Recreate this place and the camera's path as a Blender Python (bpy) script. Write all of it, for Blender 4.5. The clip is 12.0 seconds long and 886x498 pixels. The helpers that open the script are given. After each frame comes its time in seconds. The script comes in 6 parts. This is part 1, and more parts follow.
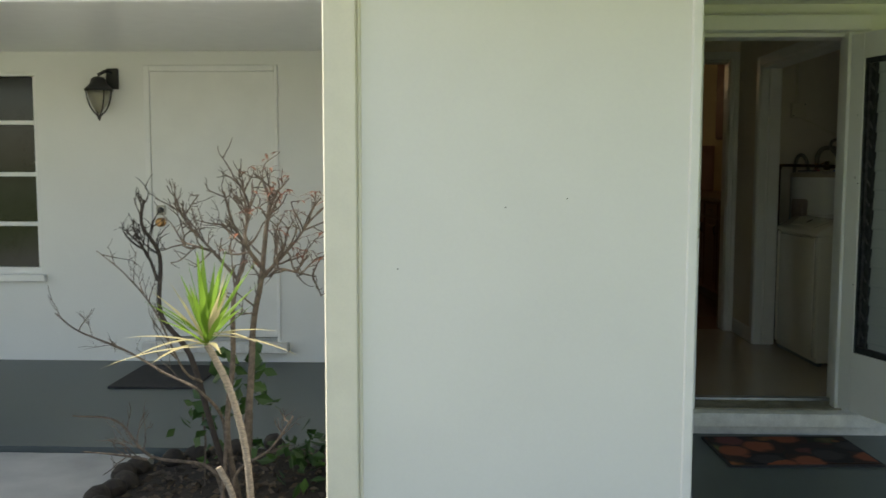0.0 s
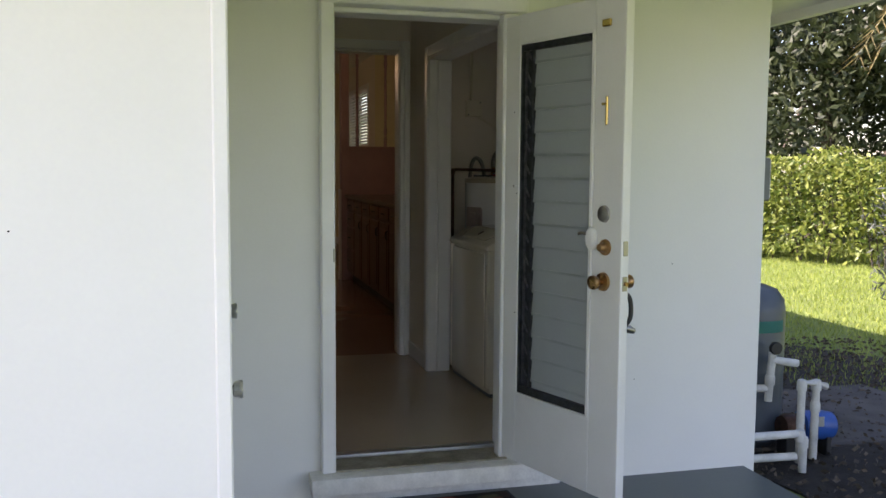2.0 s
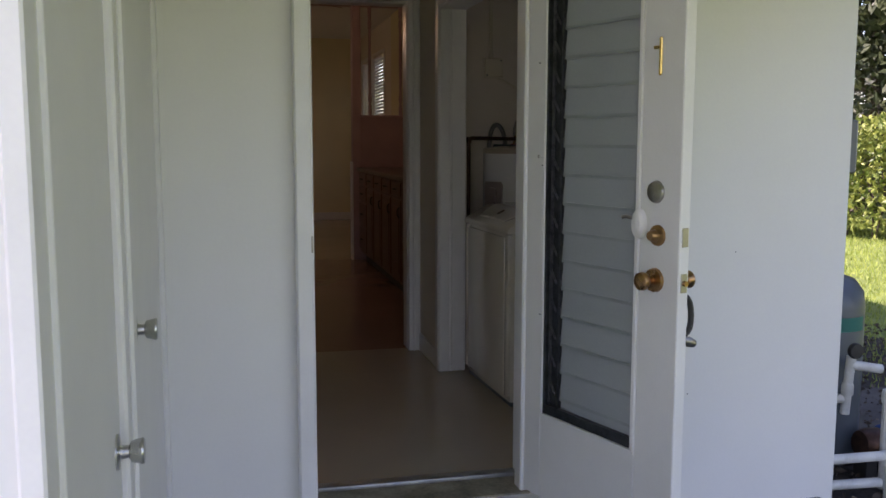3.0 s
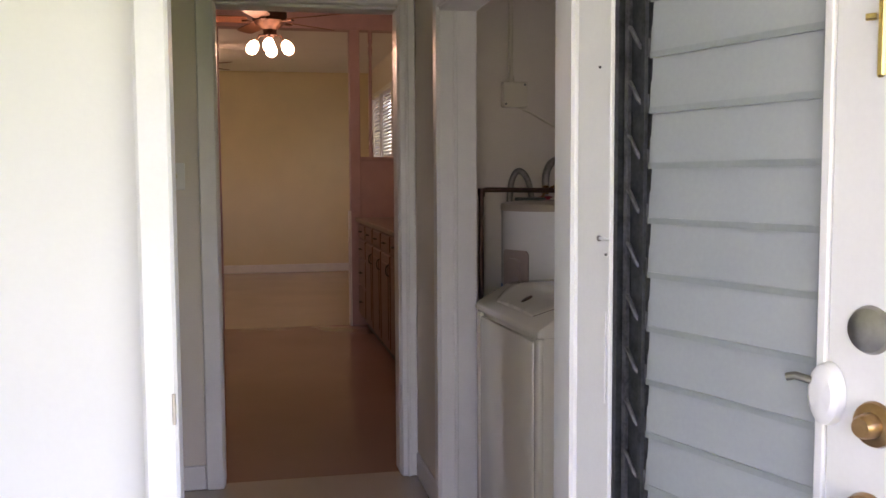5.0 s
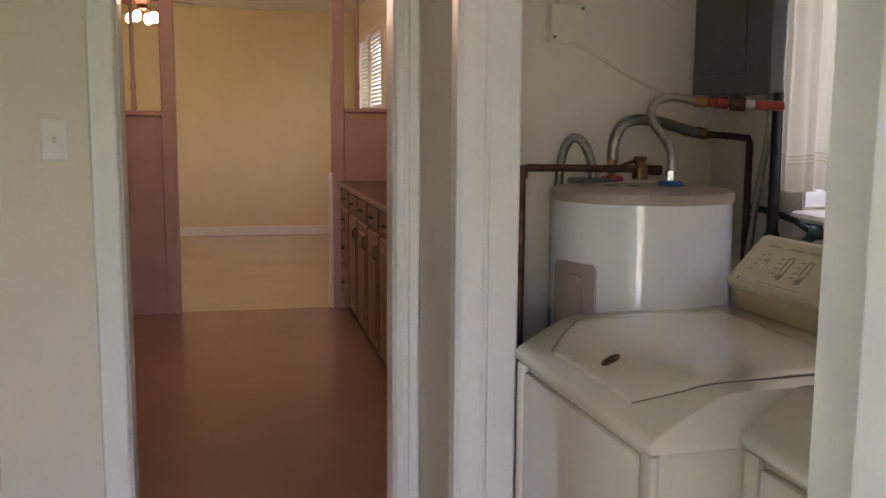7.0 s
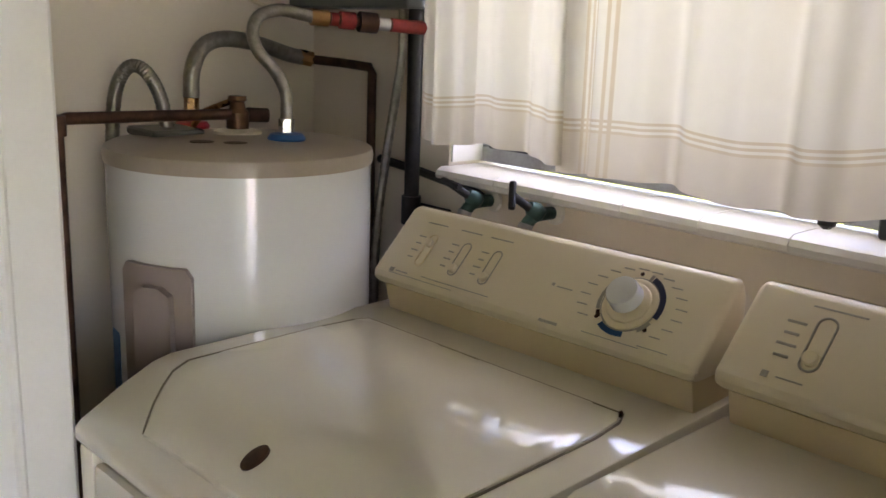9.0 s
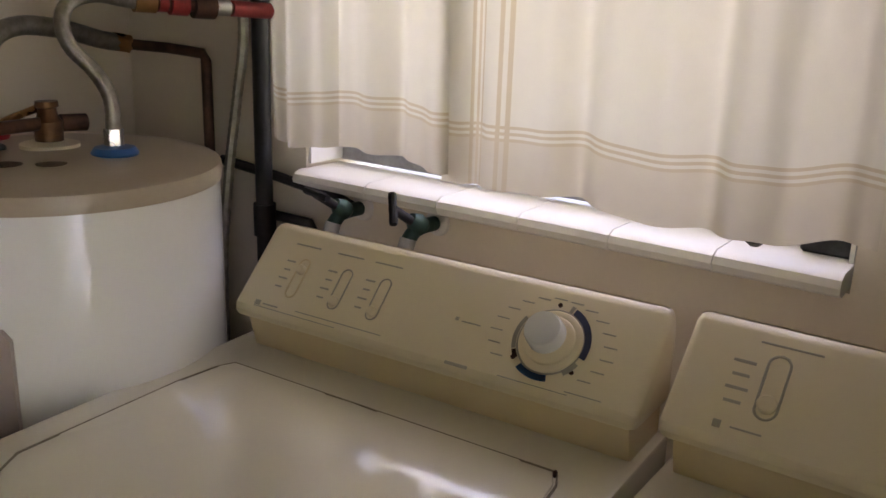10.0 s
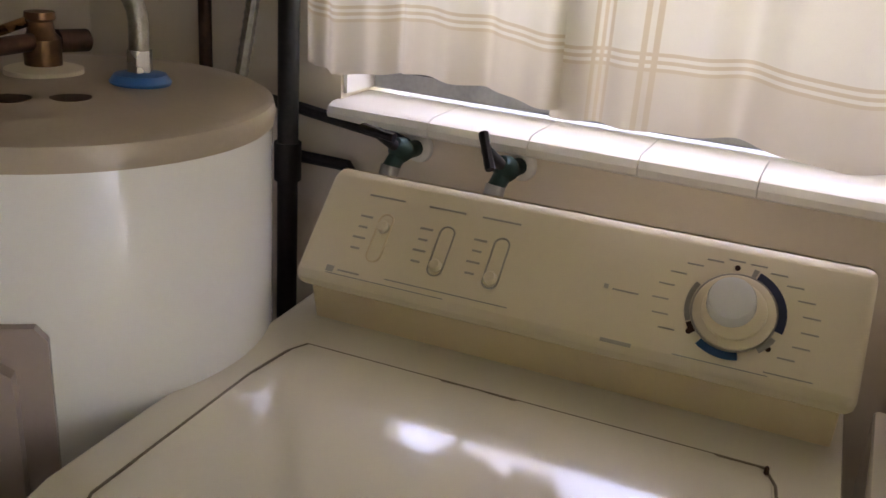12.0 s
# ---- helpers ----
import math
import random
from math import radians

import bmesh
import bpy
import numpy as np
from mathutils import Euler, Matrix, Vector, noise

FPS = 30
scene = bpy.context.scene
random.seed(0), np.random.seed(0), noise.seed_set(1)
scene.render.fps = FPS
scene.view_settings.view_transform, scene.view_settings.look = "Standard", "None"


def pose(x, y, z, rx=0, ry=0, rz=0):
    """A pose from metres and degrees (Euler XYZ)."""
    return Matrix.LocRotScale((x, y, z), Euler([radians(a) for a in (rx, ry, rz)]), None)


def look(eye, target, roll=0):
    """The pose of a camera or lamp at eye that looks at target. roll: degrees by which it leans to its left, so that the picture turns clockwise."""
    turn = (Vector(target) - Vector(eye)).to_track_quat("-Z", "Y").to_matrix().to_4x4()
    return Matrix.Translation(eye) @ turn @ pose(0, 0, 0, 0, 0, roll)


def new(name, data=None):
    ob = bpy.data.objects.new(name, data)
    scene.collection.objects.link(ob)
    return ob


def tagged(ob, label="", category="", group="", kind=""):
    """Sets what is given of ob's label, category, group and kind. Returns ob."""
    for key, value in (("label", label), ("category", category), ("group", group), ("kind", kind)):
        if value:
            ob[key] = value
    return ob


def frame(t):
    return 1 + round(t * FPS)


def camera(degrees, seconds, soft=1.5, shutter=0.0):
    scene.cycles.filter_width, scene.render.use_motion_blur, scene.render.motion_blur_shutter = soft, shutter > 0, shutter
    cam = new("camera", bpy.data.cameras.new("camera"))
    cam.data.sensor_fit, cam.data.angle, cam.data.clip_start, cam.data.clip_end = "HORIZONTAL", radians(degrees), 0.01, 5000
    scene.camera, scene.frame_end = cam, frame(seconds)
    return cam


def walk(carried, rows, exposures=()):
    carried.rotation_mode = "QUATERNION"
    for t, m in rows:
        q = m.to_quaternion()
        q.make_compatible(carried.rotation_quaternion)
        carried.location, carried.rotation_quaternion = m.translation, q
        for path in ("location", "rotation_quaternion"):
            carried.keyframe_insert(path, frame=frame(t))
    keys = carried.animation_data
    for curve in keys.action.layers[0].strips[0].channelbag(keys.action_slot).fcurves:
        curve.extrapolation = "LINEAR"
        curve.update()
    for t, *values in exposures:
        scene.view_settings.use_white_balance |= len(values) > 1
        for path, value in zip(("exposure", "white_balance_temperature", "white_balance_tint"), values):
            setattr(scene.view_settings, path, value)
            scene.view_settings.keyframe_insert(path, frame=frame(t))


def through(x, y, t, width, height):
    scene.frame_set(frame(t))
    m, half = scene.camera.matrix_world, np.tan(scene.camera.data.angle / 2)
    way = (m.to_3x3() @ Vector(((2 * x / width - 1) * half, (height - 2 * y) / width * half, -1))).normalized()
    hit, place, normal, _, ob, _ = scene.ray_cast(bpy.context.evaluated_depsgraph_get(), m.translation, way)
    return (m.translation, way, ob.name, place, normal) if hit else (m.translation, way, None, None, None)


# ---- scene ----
cam = camera(51.9, 12.0, shutter=0.12)
# seconds, eye, target, roll
PATH = [
    (0, (0.031, -0.022, 1.421), (-0.037, 1.969, 1.242), 0.1),
    (0.5, (0.182, 0.139, 1.434), (0.34, 2.126, 1.262), -0.2),
    (1, (0.366, 0.3, 1.425), (0.712, 2.26, 1.228), 0.6),
    (1.5, (0.53, 0.652, 1.417), (1.047, 2.574, 1.217), 0.4),
    (2, (0.674, 0.975, 1.448), (1.183, 2.901, 1.271), 0.4),
    (2.5, (0.826, 1.347, 1.439), (1.319, 3.274, 1.232), 1.0),
    (2.8, (0.914, 1.568, 1.446), (1.361, 3.5, 1.192), 0.4),
    (3, (0.942, 1.725, 1.427), (1.393, 3.658, 1.19), 0.1),
    (3.2, (0.978, 1.896, 1.436), (1.431, 3.833, 1.233), 0.7),
    (5, (1.349, 3.118, 1.484), (1.754, 5.071, 1.331), -0.3),
    (5.2, (1.359, 3.243, 1.503), (1.752, 5.197, 1.336), 1.2),
    (5.5, (1.407, 3.455, 1.486), (1.822, 5.398, 1.261), 2.1),
    (6, (1.456, 3.788, 1.526), (1.768, 5.753, 1.316), 1.2),
    (6.4, (1.519, 4.053, 1.49), (1.826, 6.011, 1.223), 1.7),
    (6.5, (1.526, 4.119, 1.499), (1.848, 6.073, 1.221), 1.3),
    (6.7, (1.519, 4.237, 1.52), (1.871, 6.187, 1.251), 0.7),
    (8.3, (1.69, 5.019, 1.568), (2.711, 6.705, 1.224), 1.3),
    (8.5, (1.71, 5.061, 1.572), (2.802, 6.693, 1.193), 1.5),
    (9, (1.727, 5.203, 1.595), (3.04, 6.641, 1.138), 2.1),
    (9.5, (1.746, 5.317, 1.665), (3.221, 6.567, 1.153), 1.5),
    (10, (1.814, 5.447, 1.666), (3.383, 6.551, 1.101), 1.8),
    (10.5, (1.849, 5.538, 1.641), (3.478, 6.455, 0.931), 1.7),
    (11, (1.858, 5.677, 1.649), (3.53, 6.382, 0.806), 2.7),
    (11.5, (1.858, 5.806, 1.651), (3.549, 6.525, 0.862), 2.7),
    (12, (1.825, 5.886, 1.621), (3.533, 6.644, 0.908), 4.2),
]
EXPOSURES = [(0.0, 0.70, 7500, 10), (1.0, 1.0, 7400, 14), (1.5, 1.45, 7000, 22), (2.0, 1.5, 6950, 28), (2.5, 1.35, 6750, 32), (3.2, 1.5, 6700, 38), (4.8, 3.1, 6750, 47), (5.5, 3.2, 6800, 49), (6.5, 3.6, 6850, 45), (8.5, 4.4, 6900, 37), (9.0, 4.35, 6900, 37), (10.0, 4.1, 7200, 41), (10.5, 3.95, 7450, 43), (11.0, 4.35, 7400, 43), (11.5, 4.45, 7200, 41), (12.0, 4.28, 7200, 41)]
walk(cam, [(t, look(eye, target, roll)) for t, eye, target, roll in PATH], EXPOSURES)

# ---- world, sun, exposure ----
SUN_FROM = Vector((-0.95, 0.25, 1.0)).normalized()
world = bpy.data.worlds.new("world")
scene.world = world
world.use_nodes = True
wn = world.node_tree
sky = wn.nodes.new("ShaderNodeTexSky")
sky.sky_type = "NISHITA"
sky.sun_disc = False
sky.sun_elevation = math.asin(SUN_FROM.z)
sky.sun_rotation = math.atan2(SUN_FROM.x, SUN_FROM.y)
wn.links.new(sky.outputs[0], wn.nodes["Background"].inputs[0])
wn.nodes["Background"].inputs[1].default_value = 0.15
sun = new("sun", bpy.data.lights.new("sun", "SUN"))
sun.data.energy, sun.data.angle, sun.data.color = 5.0, radians(0.5), (1.0, 0.95, 0.86)
sun.matrix_world = look((0, 0, 30), Vector((0, 0, 30)) - SUN_FROM)

for name_, at_, to_, size_, watts in (("window_light_laundry", (3.22, 6.13, 1.88), (0, 6.13, 1.88), (0.9, 0.70), 0.45), ("window_light_living", (3.26, 15.15, 2.2), (0, 15.15, 2.2), (2.0, 0.8), 0.6)):
    ar = new(name_, bpy.data.lights.new(name_, "AREA"))
    ar.data.shape = "RECTANGLE"
    ar.data.size, ar.data.size_y, ar.data.energy, ar.data.color = size_[0], size_[1], watts, (0.93, 0.97, 1.0)
    ar.matrix_world = look(at_, to_)

# ---- materials ----


def material(name, color, rough=0.6, metal=0.0, vary=0.08, scale=6.0, grain=120.0, bump=0.05, color2=None, coat=0.0, stretch=(1, 1, 1), per_object=0.0):
    """A surface with large blotches, fine grain and a fine relief."""
    m = bpy.data.materials.new(name)
    m.use_nodes = True
    nt = m.node_tree
    n, l = nt.nodes, nt.links
    p = n["Principled BSDF"]
    p.inputs["Roughness"].default_value = rough
    p.inputs["Metallic"].default_value = metal
    p.inputs["Coat Weight"].default_value = coat
    tc = n.new("ShaderNodeTexCoord")
    mp = n.new("ShaderNodeMapping")
    mp.inputs["Scale"].default_value = stretch
    l.new(tc.outputs["Object"], mp.inputs["Vector"])
    big, fine = n.new("ShaderNodeTexNoise"), n.new("ShaderNodeTexNoise")
    big.inputs["Scale"].default_value, fine.inputs["Scale"].default_value = scale, grain
    big.inputs["Detail"].default_value = 5
    for t in (big, fine):
        l.new(mp.outputs[0], t.inputs["Vector"])
    mix = n.new("ShaderNodeMix")
    mix.data_type = "RGBA"
    c = Vector(color)
    lo = Vector(color2) if color2 else c * (1 - 2 * vary)
    mix.inputs[6].default_value, mix.inputs[7].default_value = (*lo, 1), (*c, 1)
    add = n.new("ShaderNodeMath")
    add.operation = "MULTIPLY_ADD"
    add.inputs[1].default_value = 0.35
    ramp = n.new("ShaderNodeMapRange")
    ramp.inputs[1].default_value, ramp.inputs[2].default_value = 0.45, 0.85
    l.new(fine.outputs[0], add.inputs[0])
    l.new(big.outputs[0], add.inputs[2])
    l.new(add.outputs[0], ramp.inputs[0])
    l.new(ramp.outputs[0], mix.inputs[0])
    out = mix.outputs[2]
    if per_object:
        info, hsv, rng = n.new("ShaderNodeObjectInfo"), n.new("ShaderNodeHueSaturation"), n.new("ShaderNodeMapRange")
        rng.inputs[3].default_value, rng.inputs[4].default_value = 1 - per_object, 1 + per_object
        l.new(info.outputs["Random"], rng.inputs[0])
        l.new(rng.outputs[0], hsv.inputs["Value"])
        l.new(out, hsv.inputs["Color"])
        out = hsv.outputs[0]
    l.new(out, p.inputs["Base Color"])
    if bump:
        b = n.new("ShaderNodeBump")
        b.inputs["Strength"].default_value, b.inputs["Distance"].default_value = bump, 0.01
        l.new(add.outputs[0], b.inputs["Height"])
        l.new(b.outputs[0], p.inputs["Normal"])
    rr = n.new("ShaderNodeMapRange")
    rr.inputs[3].default_value, rr.inputs[4].default_value = max(0.02, rough * 0.85), min(1, rough * 1.15)
    l.new(big.outputs[0], rr.inputs[0])
    l.new(rr.outputs[0], p.inputs["Roughness"])
    return m


WALL_OUT = material("white_exterior_paint", (0.80, 0.80, 0.77), 0.55, vary=0.02, scale=2.5, grain=90, bump=0.06)
TRIM_OUT = material("white_trim_gloss", (0.82, 0.82, 0.80), 0.35, vary=0.03, scale=8, bump=0.03)
TRIM_CREAM = material("cream_corner_board", (0.80, 0.77, 0.66), 0.45, vary=0.04, scale=8, bump=0.03)
PORCH = material("grey_green_painted_concrete", (0.095, 0.116, 0.116), 0.42, vary=0.12, scale=3, grain=60, bump=0.08)
CONCRETE = material("pale_concrete", (0.42, 0.42, 0.39), 0.85, vary=0.15, scale=4, grain=150, bump=0.25)
PADCON = material("dirty_weathered_concrete", (0.11, 0.10, 0.09), 0.9, vary=0.3, scale=5, grain=90, bump=0.4)
SOIL = material("dark_soil", (0.035, 0.028, 0.021), 0.95, vary=0.3, scale=15, grain=60, bump=0.8)
GRASS = material("lawn_ground", (0.17, 0.23, 0.05), 0.9, vary=0.2, scale=3, grain=80, bump=0.6)
WALL_IN = material("warm_white_interior_paint", (0.76, 0.69, 0.585), 0.6, vary=0.03, scale=3, bump=0.05)
TRIM_IN = material("white_interior_trim", (0.80, 0.79, 0.75), 0.35, vary=0.03, scale=10, bump=0.03)
YELLOW = material("pale_yellow_wall_paint", (0.74, 0.66, 0.42), 0.6, vary=0.03, scale=3, bump=0.05)
PINK = material("pinkish_panelling", (0.47, 0.33, 0.33), 0.5, vary=0.08, scale=4, bump=0.05)
FLOOR = material("glossy_speckled_floor", (0.50, 0.42, 0.32), 0.16, vary=0.06, scale=1.2, grain=160, bump=0.01)
FLOOR_K = material("glossy_speckled_brown_floor", (0.31, 0.185, 0.14), 0.2, vary=0.06, scale=1.2, grain=160, bump=0.01)
CEIL = material("white_ceiling_paint", (0.80, 0.79, 0.74), 0.8, vary=0.02, scale=3, bump=0.1)
ENAMEL = material("white_enamel", (0.80, 0.80, 0.78), 0.12, vary=0.01, scale=3, bump=0.0, coat=0.5)
ALMOND = material("almond_enamel", (0.77, 0.72, 0.59), 0.13, vary=0.012, scale=3, bump=0.0, coat=0.5)
CREAM = material("cream_plastic", (0.72, 0.66, 0.52), 0.35, vary=0.02, scale=6, bump=0.01)
WOOD = material("brown_wood", (0.22, 0.09, 0.045), 0.4, vary=0.2, scale=6, grain=60, bump=0.08, stretch=(6, 6, 1))
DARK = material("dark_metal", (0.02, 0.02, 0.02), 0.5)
GLASSY = material("frosted_louver_glass", (0.37, 0.405, 0.41), 0.10, vary=0.05, scale=2, bump=0.0)

DOORLEAF = material("white_door_paint", (0.80, 0.80, 0.77), 0.35, vary=0.03, scale=5, bump=0.03)
WORN = material("worn_white_painted_concrete", (0.78, 0.77, 0.73), 0.7, vary=0.12, scale=14, grain=90, bump=0.3)
DIRTY = material("weathered_stone_sill", (0.36, 0.33, 0.25), 0.8, vary=0.3, scale=9, grain=80, bump=0.3)
BRASS = material("aged_brass", (0.45, 0.26, 0.12), 0.28, 1.0, vary=0.15, scale=20, bump=0.02)
GOLD = material("polished_brass", (0.72, 0.52, 0.18), 0.25, 1.0, vary=0.08, scale=20, bump=0.0)
BRONZE = material("tarnished_bronze", (0.20, 0.11, 0.06), 0.42, 0.9, vary=0.25, scale=30, bump=0.05)
NICKEL = material("dull_nickel", (0.40, 0.38, 0.34), 0.32, 1.0, vary=0.12, scale=25, bump=0.01)
CHROME = material("bright_chrome", (0.55, 0.55, 0.54), 0.28, 1.0, vary=0.05, scale=25, bump=0.0)
ALU = material("weathered_aluminium", (0.42, 0.43, 0.43), 0.45, 0.8, vary=0.15, scale=18, bump=0.03)
TRACK = material("dark_louver_track", (0.055, 0.06, 0.065), 0.45, 0.4, vary=0.3, scale=30, bump=0.05)
LINK = material("dull_louver_link", (0.15, 0.155, 0.165), 0.45, 0.6, vary=0.3, scale=30, bump=0.05)
GLASS_EDGE = material("dark_glass_edge", (0.29, 0.33, 0.325), 0.3, vary=0.1, bump=0.0)
COPPER = material("tarnished_copper", (0.11, 0.055, 0.035), 0.45, 0.7, vary=0.3, scale=25, bump=0.08)
COPPER_RED = material("red_painted_pipe", (0.36, 0.035, 0.03), 0.4, 0.1, vary=0.2, scale=30)
BLACKPIPE = material("black_iron_pipe", (0.018, 0.017, 0.018), 0.5, 0.3, vary=0.3, scale=30)
STEEL = material("braided_steel", (0.34, 0.32, 0.28), 0.35, 0.9, vary=0.2, scale=60, grain=400, bump=0.2)
BEIGE_CAP = material("tan_enamel_cap", (0.42, 0.35, 0.27), 0.3, vary=0.06, scale=8, bump=0.01)
TAUPE = material("taupe_plastic_cover", (0.36, 0.29, 0.26), 0.3, vary=0.03, scale=8, bump=0.0)
RED_PL = material("red_plastic", (0.42, 0.03, 0.04), 0.4)
BLUE_PL = material("blue_plastic", (0.02, 0.14, 0.42), 0.35)
GREYBOX = material("grey_enamel_panel", (0.13, 0.14, 0.14), 0.45, 0.2, vary=0.08, scale=8, bump=0.02)
GREENBRONZE = material("green_painted_bronze", (0.03, 0.085, 0.075), 0.45, 0.4, vary=0.3, scale=40, bump=0.1)
PANEL_FACE = material("cream_control_panel", (0.76, 0.66, 0.47), 0.38, vary=0.015, scale=6, bump=0.0)
PANEL_BAND = material("deeper_cream_band", (0.72, 0.58, 0.36), 0.4, vary=0.02, scale=6, bump=0.0)
SEAM = material("dark_dusty_gap", (0.24, 0.20, 0.15), 0.8, bump=0.0)
GREYPRINT = material("grey_printing", (0.42, 0.38, 0.31), 0.6, bump=0.0)
BLUEPRINT = material("blue_printing", (0.03, 0.12, 0.28), 0.6, bump=0.0)
DARKBLUEPRINT = material("dark_blue_printing", (0.06, 0.07, 0.14), 0.6, bump=0.0)
PVC = material("white_pvc_pipe", (0.62, 0.62, 0.58), 0.4, vary=0.15, scale=12, bump=0.02)
TANK = material("grey_blue_tank", (0.085, 0.105, 0.125), 0.35, vary=0.12, scale=5, bump=0.03)
TEAL = material("teal_label", (0.05, 0.32, 0.26), 0.5)
PUMPBLUE = material("blue_pump_paint", (0.02, 0.10, 0.38), 0.35, vary=0.15, scale=10)
BARK = material("grey_brown_bark", (0.15, 0.12, 0.095), 0.9, vary=0.35, scale=40, grain=120, bump=0.6)
DARKBARK = material("dark_wet_bark", (0.05, 0.04, 0.035), 0.9, vary=0.3, scale=40, grain=120, bump=0.5)
CANE = material("pale_ringed_cane", (0.40, 0.34, 0.27), 0.8, vary=0.3, scale=60, grain=200, bump=0.4, stretch=(1, 1, 5))
TERRACOTTA = material("doormat_border", (0.03, 0.028, 0.03), 0.95, bump=0.4)
CABINET = material("reddish_brown_cabinet_wood", (0.16, 0.062, 0.036), 0.4, vary=0.25, scale=5, grain=70, bump=0.06, stretch=(6, 6, 1))
COUNTER = material("dark_laminate_counter", (0.14, 0.085, 0.065), 0.3, vary=0.2, scale=20)
BULBGLASS = bpy.data.materials.new("lit_frosted_glass")
BULBGLASS.use_nodes = True
BULBGLASS.node_tree.nodes["Principled BSDF"].inputs["Emission Color"].default_value = (1.0, 0.62, 0.30, 1)
BULBGLASS.node_tree.nodes["Principled BSDF"].inputs["Emission Strength"].default_value = 2.5


def leaf_material(name, a, b, shine=0.45, through=0.35):
    """Leaves that differ one by one and let some light through."""
    m = bpy.data.materials.new(name)
    m.use_nodes = True
    n, l = m.node_tree.nodes, m.node_tree.links
    p, out = n["Principled BSDF"], n["Material Output"]
    geo, ramp = n.new("ShaderNodeNewGeometry"), n.new("ShaderNodeMix")
    ramp.data_type = "RGBA"
    ramp.inputs[6].default_value, ramp.inputs[7].default_value = (*a, 1), (*b, 1)
    l.new(geo.outputs["Random Per Island"], ramp.inputs[0])
    l.new(ramp.outputs[2], p.inputs["Base Color"])
    p.inputs["Roughness"].default_value = shine
    tr, mx = n.new("ShaderNodeBsdfTranslucent"), n.new("ShaderNodeMixShader")
    l.new(ramp.outputs[2], tr.inputs[0])
    mx.inputs[0].default_value = through
    l.new(p.outputs[0], mx.inputs[1])
    l.new(tr.outputs[0], mx.inputs[2])
    l.new(mx.outputs[0], out.inputs[0])
    return m


LEAF_HEDGE = leaf_material("hedge_leaves", (0.08, 0.14, 0.025), (0.38, 0.42, 0.10))
LEAF_TREE = leaf_material("tree_leaves", (0.022, 0.036, 0.014), (0.085, 0.105, 0.045), 0.5)
LEAF_GREY = leaf_material("grey_green_needles", (0.07, 0.09, 0.075), (0.16, 0.18, 0.15), 0.5)
LEAF_SPIKE = leaf_material("spiky_green_leaves", (0.06, 0.19, 0.02), (0.24, 0.38, 0.06), 0.25, 0.45)
LEAF_PALE = leaf_material("pale_yellowing_leaves", (0.45, 0.40, 0.14), (0.60, 0.55, 0.40), 0.3, 0.3)
LEAF_RED = leaf_material("dry_reddish_leaves", (0.12, 0.05, 0.03), (0.22, 0.09, 0.05), 0.5, 0.2)
LEAF_LOW = leaf_material("low_green_leaves", (0.02, 0.06, 0.015), (0.06, 0.13, 0.03), 0.4)
LITTER = leaf_material("dead_leaf_litter", (0.035, 0.026, 0.018), (0.16, 0.125, 0.09), 0.8, 0.05)
BLADES = leaf_material("grass_blades", (0.20, 0.29, 0.05), (0.42, 0.48, 0.11), 0.5, 0.35)
FROND = leaf_material("dry_palm_fronds", (0.20, 0.16, 0.07), (0.42, 0.36, 0.18), 0.5, 0.25)


def cloth_material(name, color):
    m = bpy.data.materials.new(name)
    m.use_nodes = True
    n, l = m.node_tree.nodes, m.node_tree.links
    out, p = n["Material Output"], n["Principled BSDF"]
    tc, wv, no = n.new("ShaderNodeTexCoord"), n.new("ShaderNodeTexNoise"), n.new("ShaderNodeTexNoise")
    wv.inputs["Scale"].default_value, no.inputs["Scale"].default_value = 900, 30
    mix = n.new("ShaderNodeMix")
    mix.data_type = "RGBA"
    mix.inputs[6].default_value, mix.inputs[7].default_value = (*(Vector(color) * 0.86), 1), (*color, 1)
    add = n.new("ShaderNodeMath")
    add.operation = "ADD"
    for t in (wv, no):
        l.new(tc.outputs["Object"], t.inputs["Vector"])
    l.new(wv.outputs[0], add.inputs[0])
    l.new(no.outputs[0], add.inputs[1])
    half = n.new("ShaderNodeMath")
    half.operation = "MULTIPLY"
    half.inputs[1].default_value = 0.5
    l.new(add.outputs[0], half.inputs[0])
    l.new(half.outputs[0], mix.inputs[0])
    l.new(mix.outputs[2], p.inputs["Base Color"])
    p.inputs["Roughness"].default_value = 0.95
    tr, mx = n.new("ShaderNodeBsdfTranslucent"), n.new("ShaderNodeMixShader")
    l.new(mix.outputs[2], tr.inputs[0])
    mx.inputs[0].default_value = 0.3
    l.new(p.outputs[0], mx.inputs[1])
    l.new(tr.outputs[0], mx.inputs[2])
    l.new(mx.outputs[0], out.inputs[0])
    return m


CLOTH = cloth_material("off_white_cotton", (0.80, 0.77, 0.68))
CLOTH_TAN = cloth_material("tan_woven_stripe", (0.66, 0.57, 0.42))
CLOTH_HEM = cloth_material("off_white_double_hem", (0.72, 0.66, 0.55))


def glass_material(name, tint, rough):
    m = bpy.data.materials.new(name)
    m.use_nodes = True
    p = m.node_tree.nodes["Principled BSDF"]
    p.inputs["Base Color"].default_value = (*tint, 1)
    p.inputs["Transmission Weight"].default_value = 1.0
    p.inputs["Roughness"].default_value = rough
    p.inputs["IOR"].default_value = 1.45
    return m


